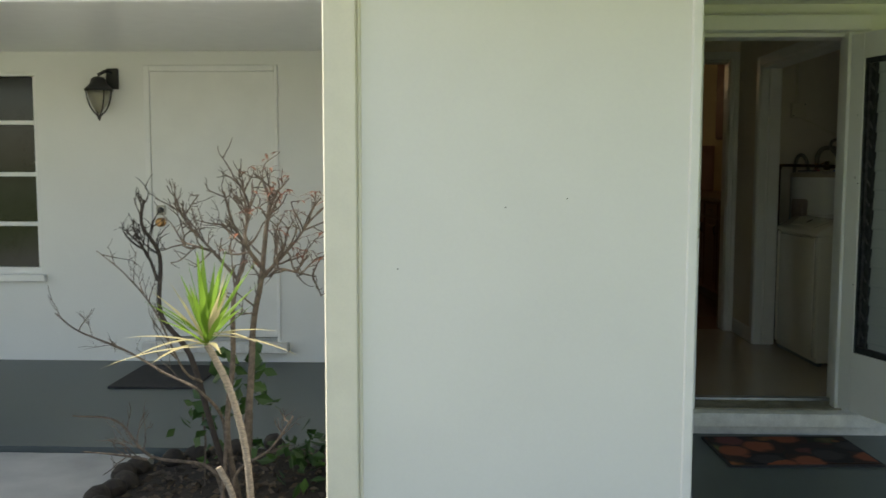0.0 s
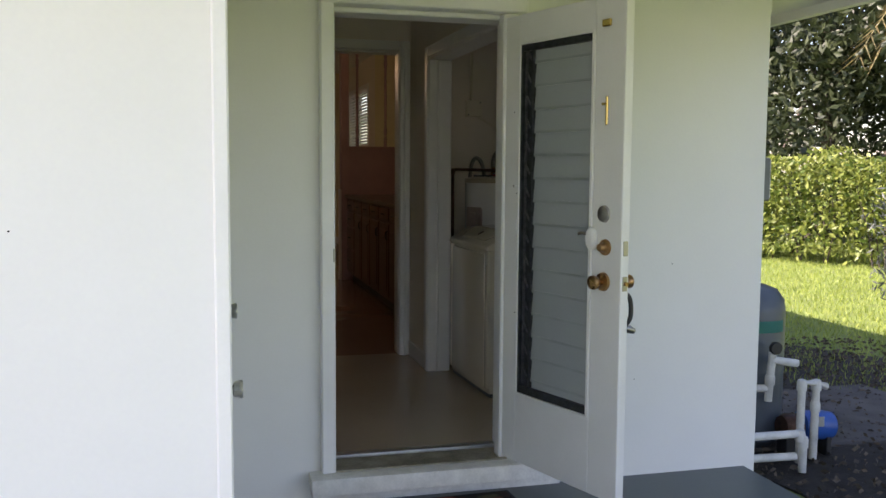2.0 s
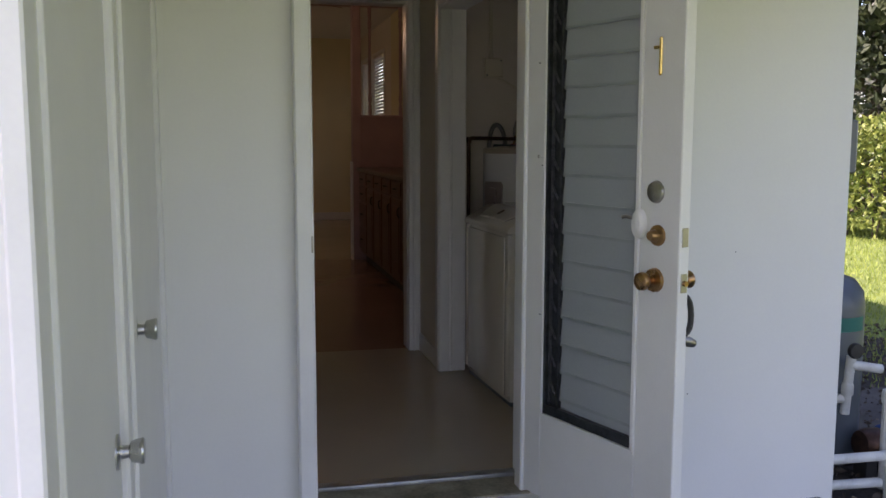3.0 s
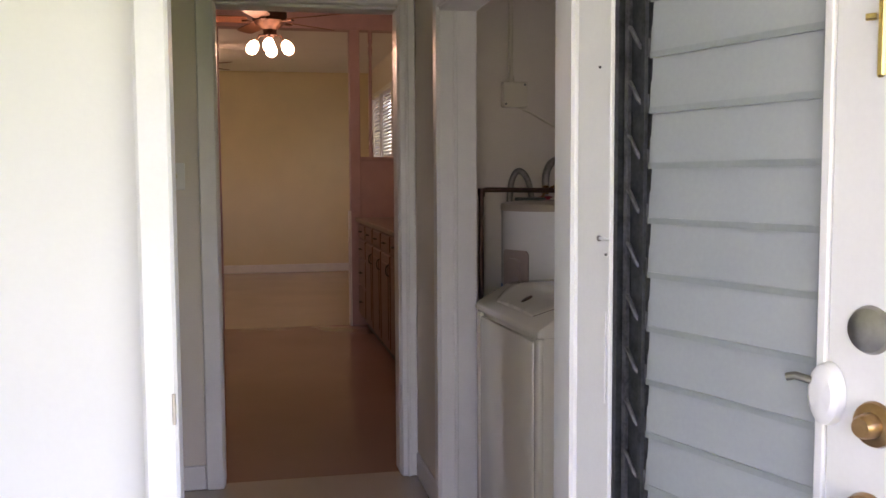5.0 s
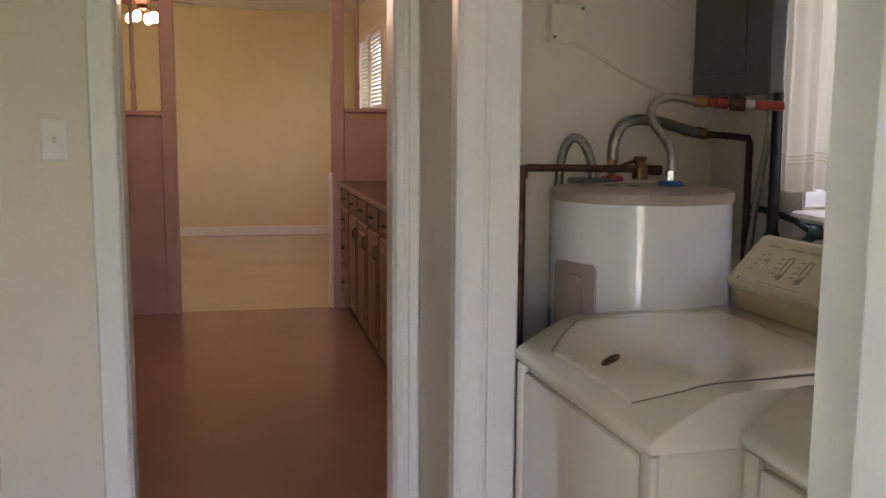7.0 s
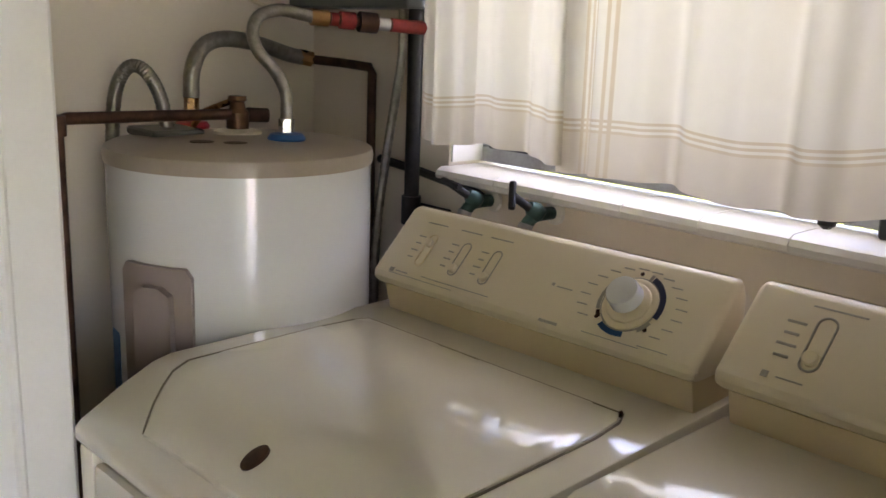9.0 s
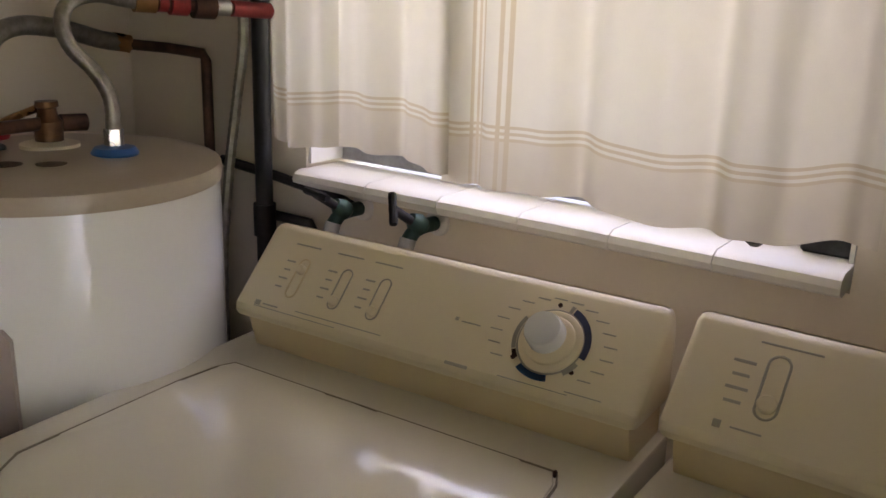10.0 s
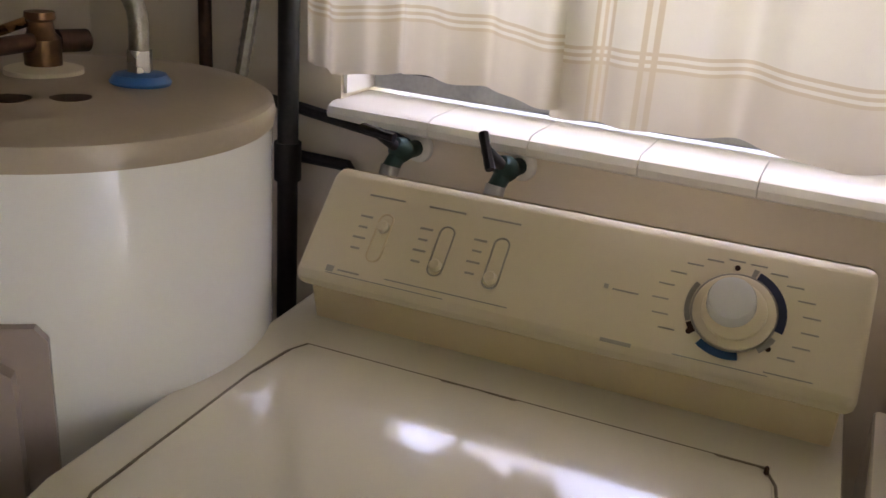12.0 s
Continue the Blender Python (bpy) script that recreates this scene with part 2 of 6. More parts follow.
CLEAR = glass_material("clear_window_glass", (0.9, 0.95, 0.93), 0.02)
# opaque porch window glass, with the dimness of the room behind in its colour
DARKPANE = material("unlit_room_pane", (0.018, 0.022, 0.02), 0.12, vary=0.2, scale=4, bump=0.0)
SHADEGLASS = glass_material("frosted_lantern_glass", (0.75, 0.72, 0.6), 0.5)


def mat_floral():
    """Dark woven mat with large rust, red and olive flowers."""
    m = bpy.data.materials.new("floral_woven_mat")
    m.use_nodes = True
    n, l = m.node_tree.nodes, m.node_tree.links
    p = n["Principled BSDF"]
    p.inputs["Roughness"].default_value = 0.95
    tc, ns, vo = n.new("ShaderNodeTexCoord"), n.new("ShaderNodeTexNoise"), n.new("ShaderNodeTexVoronoi")
    ns.inputs["Scale"].default_value = 14
    vo.inputs["Scale"].default_value = 6.5
    vo.inputs["Randomness"].default_value = 0.8
    wob = n.new("ShaderNodeMix")
    wob.data_type = "VECTOR"
    wob.inputs[0].default_value = 0.06
    l.new(tc.outputs["Object"], wob.inputs[4])
    l.new(ns.outputs[1], wob.inputs[5])
    l.new(tc.outputs["Object"], ns.inputs["Vector"])
    l.new(wob.outputs[1], vo.inputs["Vector"])
    sep, ramp = n.new("ShaderNodeSeparateColor"), n.new("ShaderNodeValToRGB")
    l.new(vo.outputs["Color"], sep.inputs[0])
    l.new(sep.outputs[0], ramp.inputs[0])
    e = ramp.color_ramp
    e.interpolation = "CONSTANT"
    for pos, col in ((0.0, (0.035, 0.025, 0.03)), (0.22, (0.24, 0.065, 0.03)), (0.45, (0.13, 0.035, 0.035)), (0.62, (0.11, 0.10, 0.045)), (0.78, (0.26, 0.10, 0.04))):
        el = e.elements.new(pos) if pos else e.elements[0]
        el.color = (*col, 1)
    e.elements[-1].color = (0.05, 0.035, 0.04, 1)
    edge = n.new("ShaderNodeMapRange")
    edge.inputs[1].default_value, edge.inputs[2].default_value = 0.40, 0.55
    edge.inputs[3].default_value, edge.inputs[4].default_value = 1.0, 0.12
    l.new(vo.outputs["Distance"], edge.inputs[0])
    hs = n.new("ShaderNodeHueSaturation")
    l.new(edge.outputs[0], hs.inputs["Value"])
    l.new(ramp.outputs[0], hs.inputs["Color"])
    l.new(hs.outputs[0], p.inputs["Base Color"])
    f2, b = n.new("ShaderNodeTexNoise"), n.new("ShaderNodeBump")
    f2.inputs["Scale"].default_value = 260
    b.inputs["Strength"].default_value = 0.6
    l.new(tc.outputs["Object"], f2.inputs["Vector"])
    l.new(f2.outputs[0], b.inputs["Height"])
    l.new(b.outputs[0], p.inputs["Normal"])
    return m


MAT = mat_floral()

# ---- building helpers ----
BASE = {}


def bm_box(bm, lo, hi, bevel=0.0, seg=1):
    lo, hi = Vector(lo), Vector(hi)
    r = bmesh.ops.create_cube(bm, size=1, matrix=Matrix.Translation((lo + hi) / 2) @ Matrix.Diagonal((*(hi - lo), 1)))
    if bevel:
        edges = list({e for v in r["verts"] for e in v.link_edges})
        bmesh.ops.bevel(bm, geom=edges, offset=bevel, segments=seg, affect="EDGES", profile=0.5)
    return bm


def box(lo, hi, bevel=0.0, seg=1):
    return bm_box(bmesh.new(), lo, hi, bevel, seg)


def boxes(*pairs, bevel=0.0):
    bm = bmesh.new()
    for lo, hi in pairs:
        bm_box(bm, lo, hi, bevel)
    return bm


def cyl(a, b, r, r2=None, seg=20, bm=None):
    bm = bm or bmesh.new()
    a, b = Vector(a), Vector(b)
    d = b - a
    m = Matrix.Translation((a + b) / 2) @ d.to_track_quat("Z", "Y").to_matrix().to_4x4()
    bmesh.ops.create_cone(bm, cap_ends=True, segments=seg, radius1=r, radius2=r if r2 is None else r2, depth=d.length, matrix=m)
    return bm


def lathe(profile, m, seg=28, bm=None):
    """Turns a profile of (radius, height) about the local z axis, placed by m."""
    bm = bm or bmesh.new()
    rings = []
    for r, h in profile:
        rings.append([bm.verts.new(m @ Vector((r * math.cos(a), r * math.sin(a), h))) for a in [2 * math.pi * k / seg for k in range(seg)]])
    for p, q in zip(rings, rings[1:]):
        for k in range(seg):
            bm.faces.new((p[k], p[(k + 1) % seg], q[(k + 1) % seg], q[k]))
    bm.faces.new(rings[0][::-1])
    bm.faces.new(rings[-1])
    return bm


def tube(points, r, seg=10, bm=None, taper=1.0, ribs=0.0):
    """A round tube along points; ribs: relative swell of every second ring."""
    bm = bm or bmesh.new()
    pts = [Vector(p) for p in points]
    prev, up = None, Vector((0.13, 0.31, 0.94))
    n = len(pts)
    rings = []
    for i, p in enumerate(pts):
        d = (pts[min(i + 1, n - 1)] - pts[max(i - 1, 0)]).normalized()
        side = d.cross(up)
        if side.length < 1e-3:
            side = d.cross(Vector((1, 0, 0)))
        side.normalize()
        nor = side.cross(d).normalized()
        up = nor
        rr = r * (1 + (taper - 1) * i / max(1, n - 1)) * (1 + (ribs if i % 2 else 0))
        rings.append([bm.verts.new(p + rr * (math.cos(a) * side + math.sin(a) * nor)) for a in [2 * math.pi * k / seg for k in range(seg)]])
    for a, b in zip(rings, rings[1:]):
        for k in range(seg):
            bm.faces.new((a[k], a[(k + 1) % seg], b[(k + 1) % seg], b[k]))
    bm.faces.new(rings[0][::-1])
    bm.faces.new(rings[-1])
    return bm


def smooth_path(points, steps=8):
    """A Catmull-Rom line through points."""
    p = [Vector(q) for q in points]
    p = [2 * p[0] - p[1]] + p + [2 * p[-1] - p[-2]]
    out = []
    for i in range(1, len(p) - 2):
        for k in range(steps):
            t = k / steps
            out.append(0.5 * ((2 * p[i]) + (p[i + 1] - p[i - 1]) * t + (2 * p[i - 1] - 5 * p[i] + 4 * p[i + 1] - p[i + 2]) * t * t + (3 * p[i] - p[i - 1] - 3 * p[i + 1] + p[i + 2]) * t ** 3))
    return out + [p[-2]]


def link_mesh(name, bm, mat, at=(0, 0, 0), soft=True, angle=35):
    bmesh.ops.recalc_face_normals(bm, faces=bm.faces)
    me = bpy.data.meshes.new(name)
    bm.transform(Matrix.Translation(-Vector(at)))
    if soft:
        lim = radians(angle)
        for f in bm.faces:
            f.smooth = True
        for e in bm.edges:
            e.smooth = len(e.link_faces) == 2 and e.calc_face_angle(0) < lim
    bm.to_mesh(me)
    bm.free()
    for m in (mat if isinstance(mat, (list, tuple)) else [mat]):
        me.materials.append(m)
    return new(name, me)


def thing(name, at, label, category, group="", kind=""):
    ob = new(name)
    ob.empty_display_size = 0.1
    ob.location = at
    BASE[ob.name] = Vector(at)
    return tagged(ob, label, category, group, kind)


def part(name, bm, mat, parent, label="", soft=True, angle=35):
    """Links bm (in world places) as one mesh under a thing or a part."""
    base = BASE[parent.name]
    ob = link_mesh(name, bm, mat, base, soft, angle)
    ob.parent = parent
    BASE[ob.name] = base
    return tagged(ob, label)


def solid(name, bm, mat, label, category, kind="structure", group="", at=(0, 0, 0), soft=True):
    """A top-level mesh of the setting, or a one-piece thing."""
    ob = link_mesh(name, bm, mat, at, soft)
    ob.location = at
    BASE[ob.name] = Vector(at)
    return tagged(ob, label, category, group, kind)


def wall_boxes(axis, a0, a1, n0, n1, z0, z1, holes):
    """A wall along axis ('x' or 'y') from a0 to a1, between n0 and n1 across, with holes (a, b, bottom, top)."""
    bm = bmesh.new()

    def put(p, q, lo, hi):
        if q - p > 1e-4 and hi - lo > 1e-4:
            if axis == "x":
                bm_box(bm, (p, n0, lo), (q, n1, hi))
            else:
                bm_box(bm, (n0, p, lo), (n1, q, hi))
    at = a0
    for a, b, lo, hi in sorted(holes):
        put(at, a, z0, z1)
        put(a, b, z0, lo)
        put(a, b, hi, z1)
        at = b
    put(at, a1, z0, z1)
    return bm



def yz_slab(outline, x0, x1):
    """A wall with a (y, z) outline, from x0 to x1."""
    bm = bmesh.new()
    a = [bm.verts.new((x0, y, z)) for y, z in outline]
    b = [bm.verts.new((x1, y, z)) for y, z in outline]
    bm.faces.new(a)
    bm.faces.new(b[::-1])
    for k in range(len(outline)):
        j = (k + 1) % len(outline)
        bm.faces.new((a[k], b[k], b[j], a[j]))
    return bm

# ---- structure ----
Z_IN = 0.15            # indoor floor above the porch
Y_FRONT = 4.82         # outer face of the entrance wall
DOOR_L, DOOR_R, DOOR_TOP = 1.184, 2.004, 2.128
Y_HALL = 7.10          # wall between the entry and the kitchen
X_EAST = 3.01          # inner face of the outer wall of the laundry
X_OUT = 3.285           # outer face of that wall
Y_DIV, Y_FAR = 11.4, 16.43
CEIL_ENTRY, CEIL_ROOM = 2.55, 3.02
BOX_X, BOX_Y = 0.714, 2.83

ground = solid("ground", box((-400, -400, -0.6), (400, 400, -0.13)), GRASS, "sunlit green lawn round the house", "lawn")
porch = solid("porch_floor", boxes(((-0.36, 1.0, -0.3), (3.225, Y_FRONT, 0)), ((-8, 4.55, -0.3), (-0.36, 6.65, -0.035))), PORCH, "grey-green painted concrete porch slab", "porch floor")
walkway = solid("walkway", boxes(((-8, -6, -0.3), (-1.62, 4.52, -0.06)), ((-1.62, -2.2, -0.3), (1.4, 0.97, -0.05))), CONCRETE, "pale concrete walkway beside the planting bed", "walkway")

wall_front = solid("wall_front", wall_boxes("x", -0.30, X_OUT, Y_FRONT, 5.0, -0.3, 2.6, [(DOOR_L, DOOR_R, Z_IN - 0.03, DOOR_TOP)]), WALL_OUT, "white painted entrance wall of the house", "wall")
wall_recess = solid("wall_recess", wall_boxes("x", -8, -0.30, 6.65, 6.83, -0.3, 2.6, [(-4.3, -3.20, 0.62, 2.11), (-2.35, -1.43, 0.10, 2.11)]), WALL_OUT, "white painted recessed porch wall", "wall")
wall_recess_side = solid("wall_recess_side", box((-0.30, 5.0, -0.3), (-0.12, 6.83, 2.6)), WALL_OUT, "white painted return wall of the porch", "wall")
# near-black sheet: the shade of the unlit room is put into its colour
recess_dark_sheet = solid("recess_dark_sheet", box((-8, 6.95, -0.3), (-0.30, 7.0, 2.6)), DARK, "near-black sheet standing in for the unlit room behind the recessed wall", "wall")
wall_storage = solid("wall_storage", box((-0.43, BOX_Y, -0.1), (BOX_X, Y_FRONT, 2.6)), WALL_OUT, "white panelled outdoor storage closet", "storage closet")
trim_corner = solid("trim_corner", boxes(((-0.440, BOX_Y - 0.02, -0.1), (-0.335, BOX_Y + 0.12, 2.6)), ((-0.335, BOX_Y - 0.006, -0.1), (-0.322, BOX_Y + 0.1, 2.6)), bevel=0.004), TRIM_CREAM, "cream corner board of the storage closet", "trim")
trim_storage = solid("trim_storage", box((BOX_X - 0.02, BOX_Y - 0.012, -0.1), (BOX_X + 0.012, BOX_Y + 0.05, 2.6), 0.004), TRIM_OUT, "white corner board of the storage closet", "trim")
ceiling_porch = solid("ceiling_porch", boxes(((-0.6, 1.6, 2.26), (3.62, 4.85, 2.34)), ((3.29, 4.85, 2.26), (3.62, Y_FAR, 2.34)), ((-8, 4.42, 2.26), (-0.6, 6.8, 2.34))), TRIM_OUT, "white painted porch ceiling", "ceiling")
fascia = solid("trim_fascia", boxes(((-8, 4.40, 2.215), (-0.62, 4.45, 2.5)), ((3.60, 1.6, 2.215), (3.65, Y_FAR, 2.55)), ((-0.62, 1.58, 2.215), (3.6, 1.62, 2.55)), ((3.275, 4.83, 2.19), (3.30, Y_FAR, 2.258)), bevel=0.004), TRIM_OUT, "white fascia board along the eaves", "fascia")
roof = solid("roof", boxes(((-0.64, 1.55, 2.60), (3.70, 4.86, 2.72)), ((-8.4, 4.36, 3.25), (3.70, Y_FAR + 0.6, 3.35)), ((-8.4, 4.36, 2.61), (3.70, 4.46, 3.24)), ((3.62, 4.5, 2.61), (3.70, Y_FAR + 0.6, 3.24))), TRIM_OUT, "low roof of the house", "roof")

floor = solid("floor", boxes(((0.73, 5.0, 0.0), (X_EAST, 7.16, Z_IN)), ((-2.5, Y_DIV + 0.05, 0.0), (X_EAST, Y_FAR, Z_IN))), FLOOR, "glossy speckled terrazzo floor", "floor")
floor_kitchen = solid("floor_kitchen", box((-2.5, 7.16, 0.0), (X_EAST, Y_DIV + 0.05, Z_IN)), FLOOR_K, "glossy speckled brown kitchen floor", "floor")
ceiling = solid("ceiling", box((0.7, 5.0, CEIL_ENTRY), (X_EAST, Y_HALL, CEIL_ENTRY + 0.08)), CEIL, "white painted entry ceiling", "ceiling")
ceiling_room = solid("ceiling_room", box((-2.5, 7.22, CEIL_ROOM), (X_EAST, Y_FAR, CEIL_ROOM + 0.08)), CEIL, "white painted kitchen and living room ceiling", "ceiling")
wall_hall = solid("wall_hall", wall_boxes("x", 0.73, X_EAST, Y_HALL, 7.22, Z_IN, CEIL_ROOM, [(1.20, 1.98, Z_IN, 2.235)]), WALL_IN, "warm white wall between entry and kitchen", "wall")
wall_entry = solid("wall_entry", wall_boxes("y", 5.0, Y_HALL, 0.73, 0.85, Z_IN, CEIL_ENTRY, [(5.78, 6.59, Z_IN, 2.18)]), WALL_IN, "warm white side wall of the entry", "wall")
wall_laundry = solid("wall_laundry", yz_slab([(5.0, Z_IN), (5.115, Z_IN), (5.115, 2.13), (6.56, 2.13), (6.56, Z_IN), (Y_HALL, Z_IN), (Y_HALL, CEIL_ENTRY), (5.0, CEIL_ENTRY)], 2.055, 2.183), WALL_IN, "warm white wall round the laundry opening", "wall")
wall_east = solid("wall_east", wall_boxes("y", 5.0, Y_FAR + 0.2, X_EAST, X_OUT - 0.004, -0.3, 3.24, [(5.655, 6.60, 1.30, 2.25), (14.1, 16.2, 1.77, 2.60)]), WALL_IN, "outer side wall of the house", "wall")
wall_far = solid("wall_far", box((-2.6, Y_FAR, 0), (X_EAST, Y_FAR + 0.2, 3.24)), YELLOW, "pale yellow far wall of the living room", "wall")
wall_west = solid("wall_west", wall_boxes("y", 7.22, Y_FAR, -2.6, -2.5, 0, 3.24, [(13.6, 14.8, 1.2, 2.1)]), YELLOW, "pale yellow side wall of the living room", "wall")
wall_kitchen_front = solid("wall_kitchen_front", box((-2.5, 7.0, 0), (0.73, 7.22, 3.24)), YELLOW, "pale yellow kitchen wall", "wall")
lining = solid("wall_lining", box((X_EAST - 0.012, 7.23, Z_IN), (X_EAST - 0.002, 13.5, CEIL_ROOM)), YELLOW, "pale yellow lining of the kitchen wall", "wall")


def casing(name, parts, mat, label):
    return solid(name, boxes(*parts, bevel=0.006), mat, label, "trim")


casing("trim_front_door", [((1.150, 4.768, 0.14), (1.21, 4.86, 2.165)), ((1.150, 4.760, 2.12), (2.05, 4.86, 2.20)), ((1.953, 4.800, 0.14), (2.02, 4.876, 2.12)),
       ((1.172, 4.86, 0.14), (1.186, 5.01, 2.12)), ((1.988, 4.876, 0.14), (2.006, 5.01, 2.12)), ((1.21, 4.86, 2.10), (1.988, 5.01, 2.125))], TRIM_OUT, "white wooden front door frame")
casing("trim_kitchen_door", [((1.125, 7.078, Z_IN), (1.20, 7.11, 2.30)), ((1.98, 7.078, Z_IN), (2.05, 7.11, 2.30)), ((1.20, 7.078, 2.235), (1.98, 7.11, 2.30)),
       ((1.19, 7.11, Z_IN), (1.205, 7.24, 2.235)), ((1.975, 7.11, Z_IN), (1.99, 7.24, 2.235)), ((1.205, 7.11, 2.22), (1.975, 7.24, 2.237)), ((2.002, 7.066, Z_IN), (2.02, 7.08, 2.25))], TRIM_IN, "white kitchen doorway casing")
casing("trim_laundry", [((2.038, 6.548, Z_IN), (2.057, 6.62, 2.20)), ((2.045, 6.540, Z_IN), (2.195, 6.562, 2.13)), ((2.045, 5.0, 2.118), (2.195, 6.54, 2.134)), ((2.038, 5.0, 2.13), (2.057, 6.548, 2.20)), ((2.10, 6.530, Z_IN), (2.118, 6.541, 2.12)), ((2.038, 5.045, Z_IN), (2.057, 5.135, 2.13)), ((2.057, 5.115, Z_IN), (2.182, 5.133, 2.118))], TRIM_IN, "white laundry opening casing")
casing("baseboard", [((0.862, 7.086, Z_IN), (1.125, 7.10, 0.26)), ((2.043, 6.62, Z_IN), (2.056, 7.078, 0.26)), ((2.05, 7.086, Z_IN), (2.055, 7.10, 0.26))], TRIM_IN, "white entry baseboard")
casing("baseboard_living", [((-2.5, Y_FAR - 0.015, Z_IN), (X_EAST, Y_FAR, 0.27))], TRIM_IN, "white living room baseboard")

step = thing("door_sill", (1.6, 4.76, 0.0), "worn white concrete sill below the front door", "door sill", kind="structure")
part("nosing", box((1.098, 4.695, 0.068), (2.13, 4.86, 0.140), 0.006, 2), WORN, step)
part("tread", boxes(((1.20, 4.78, 0.12), (1.985, 4.99, 0.147))), DIRTY, step)
part("threshold", box((1.187, 4.945, 0.14), (1.988, 5.0, 0.162), 0.006, 2), ALU, step, "dull aluminium threshold strip")
part("riser", box((1.115, 4.80, 0.0), (2.25, 4.83, 0.07)), WORN, step)

# ---- front door leaf, standing open ----
LEAF_AT = Vector((1.968, 4.787, 0.0))
LEAF_M = Matrix.Translation(LEAF_AT) @ Matrix.Rotation(math.atan2(-0.949, 0.3154), 4, "Z")
# local x runs from the hinge to the lock edge, local y is the thickness, the seen face lies at y = 0


def leaf_part(name, bm, mat, parent, label=""):
    bm.transform(LEAF_M)
    return part(name, bm, mat, parent, label)


def knob_bm(u, z, profile, y0=0.0):
    return lathe(profile, Matrix.Translation((u, y0, z)) @ Matrix.Rotation(radians(90), 4, "X"))


door = thing("front_door", (*LEAF_AT.xy, 0.15), "white wooden louvered-glass front door standing open", "door")
DT = 0.042
leaf_part("stile", box((-0.012, 0, 0.155), (0.082, DT, 2.10), 0.003), DOORLEAF, door)
leaf_part("stile", box((0.556, 0, 0.155), (0.720, DT, 2.10), 0.003), DOORLEAF, door)
leaf_part("bottom_rail", box((0.082, 0, 0.155), (0.556, DT, 0.455), 0.002), DOORLEAF, door)
leaf_part("top_rail", box((0.082, 0, 1.985), (0.556, DT, 2.10), 0.002), DOORLEAF, door)
leaf_part("bead", boxes(((0.082, -0.004, 0.455), (0.556, 0.012, 0.467)), ((0.082, -0.004, 1.973), (0.556, 0.012, 1.985)), ((0.082, -0.004, 0.467), (0.090, 0.012, 1.973)), ((0.541, -0.006, 0.467), (0.556, 0.012, 1.973)), bevel=0.002), DOORLEAF, door)
frame_ = leaf_part("louver_frame", boxes(((0.090, 0.004, 0.467), (0.101, 0.04, 1.973)), ((0.534, 0.006, 0.467), (0.541, 0.04, 1.973)), ((0.101, 0.006, 0.467), (0.534, 0.04, 0.50)), ((0.101, 0.006, 1.945), (0.534, 0.04, 1.973))), TRACK, door, "dark metal louver frame")
leaf_part("operator_track", box((0.101, 0.022, 0.50), (0.168, 0.036, 1.945)), TRACK, door, "dark louver operator track")
LOUV = 16
for k in range(LOUV):
    zc = 0.446 + k * 0.0972
    if zc > 1.93:
        break
    bm = bmesh.new()
    for y, z in ((0.019, zc - 0.008), (0.025, zc + 0.092)):
        for u in (0.166, 0.54):
            for s in (0, 0.005):
                bm.verts.new((u, y + s, z))
    bmesh.ops.convex_hull(bm, input=list(bm.verts))
    leaf_part("louver_pane", bm, GLASSY, door, "grey frosted glass louver")
    leaf_part("pane_edge", boxes(((0.166, 0.0175, zc - 0.015), (0.54, 0.0215, zc - 0.004))), GLASS_EDGE, door, "dark ground glass edge")
    leaf_part("pane_clip", boxes(((0.150, 0.014, zc - 0.012), (0.164, 0.030, zc + 0.02))), LINK, door)
    bm = tube([(0.118, 0.014, zc + 0.045), (0.128, 0.010, zc + 0.040), (0.146, 0.010, zc + 0.012), (0.150, 0.014, zc + 0.004)], 0.0040, 6)
    leaf_part("operator_link", bm, LINK, door)
leaf_part("channel_lip", box((0.160, 0.004, 0.50), (0.169, 0.012, 1.945)), TRACK, door)
leaf_part("operator_bar", box((0.108, 0.012, 0.51), (0.118, 0.02, 1.94)), LINK, door)
leaf_part("deadbolt_cover", knob_bm(0.622, 1.277, [(0.001, 0.014), (0.018, 0.0125), (0.030, 0.008), (0.034, 0.0), (0.034, -0.002)]), NICKEL, door, "round dull nickel deadbolt cover")
cyl2 = leaf_part("deadbolt", knob_bm(0.633, 1.149, [(0.001, 0.034), (0.013, 0.033), (0.016, 0.028), (0.018, 0.010), (0.030, 0.006), (0.032, 0.0), (0.032, -0.002)]), BRASS, door, "aged brass deadbolt cylinder")
leaf_part("door_knob", knob_bm(0.626, 1.015, [(0.001, 0.068), (0.016, 0.067), (0.026, 0.060), (0.028, 0.050), (0.024, 0.038), (0.014, 0.030), (0.013, 0.014), (0.034, 0.010), (0.037, 0.0), (0.037, -0.002)]), BRASS, door, "aged brass door knob")
leaf_part("outer_knob", lathe([(0.001, 0.066), (0.018, 0.065), (0.027, 0.055), (0.024, 0.040), (0.013, 0.030), (0.013, 0.01), (0.034, 0.006), (0.034, 0.0)], Matrix.Translation((0.668, DT, 1.015)) @ Matrix.Rotation(radians(-90), 4, "X")), BRASS, door, "dark brass outer knob")
for z, h in ((1.149, 0.028), (1.015, 0.028)):
    leaf_part("latch_plate", box((0.719, 0.010, z - h), (0.7225, 0.034, z + h), 0.001), NICKEL, door, "worn metal latch plate")
leaf_part("latch_bolt", cyl((0.720, 0.022, 1.015), (0.732, 0.022, 1.015), 0.008), BRASS, door)
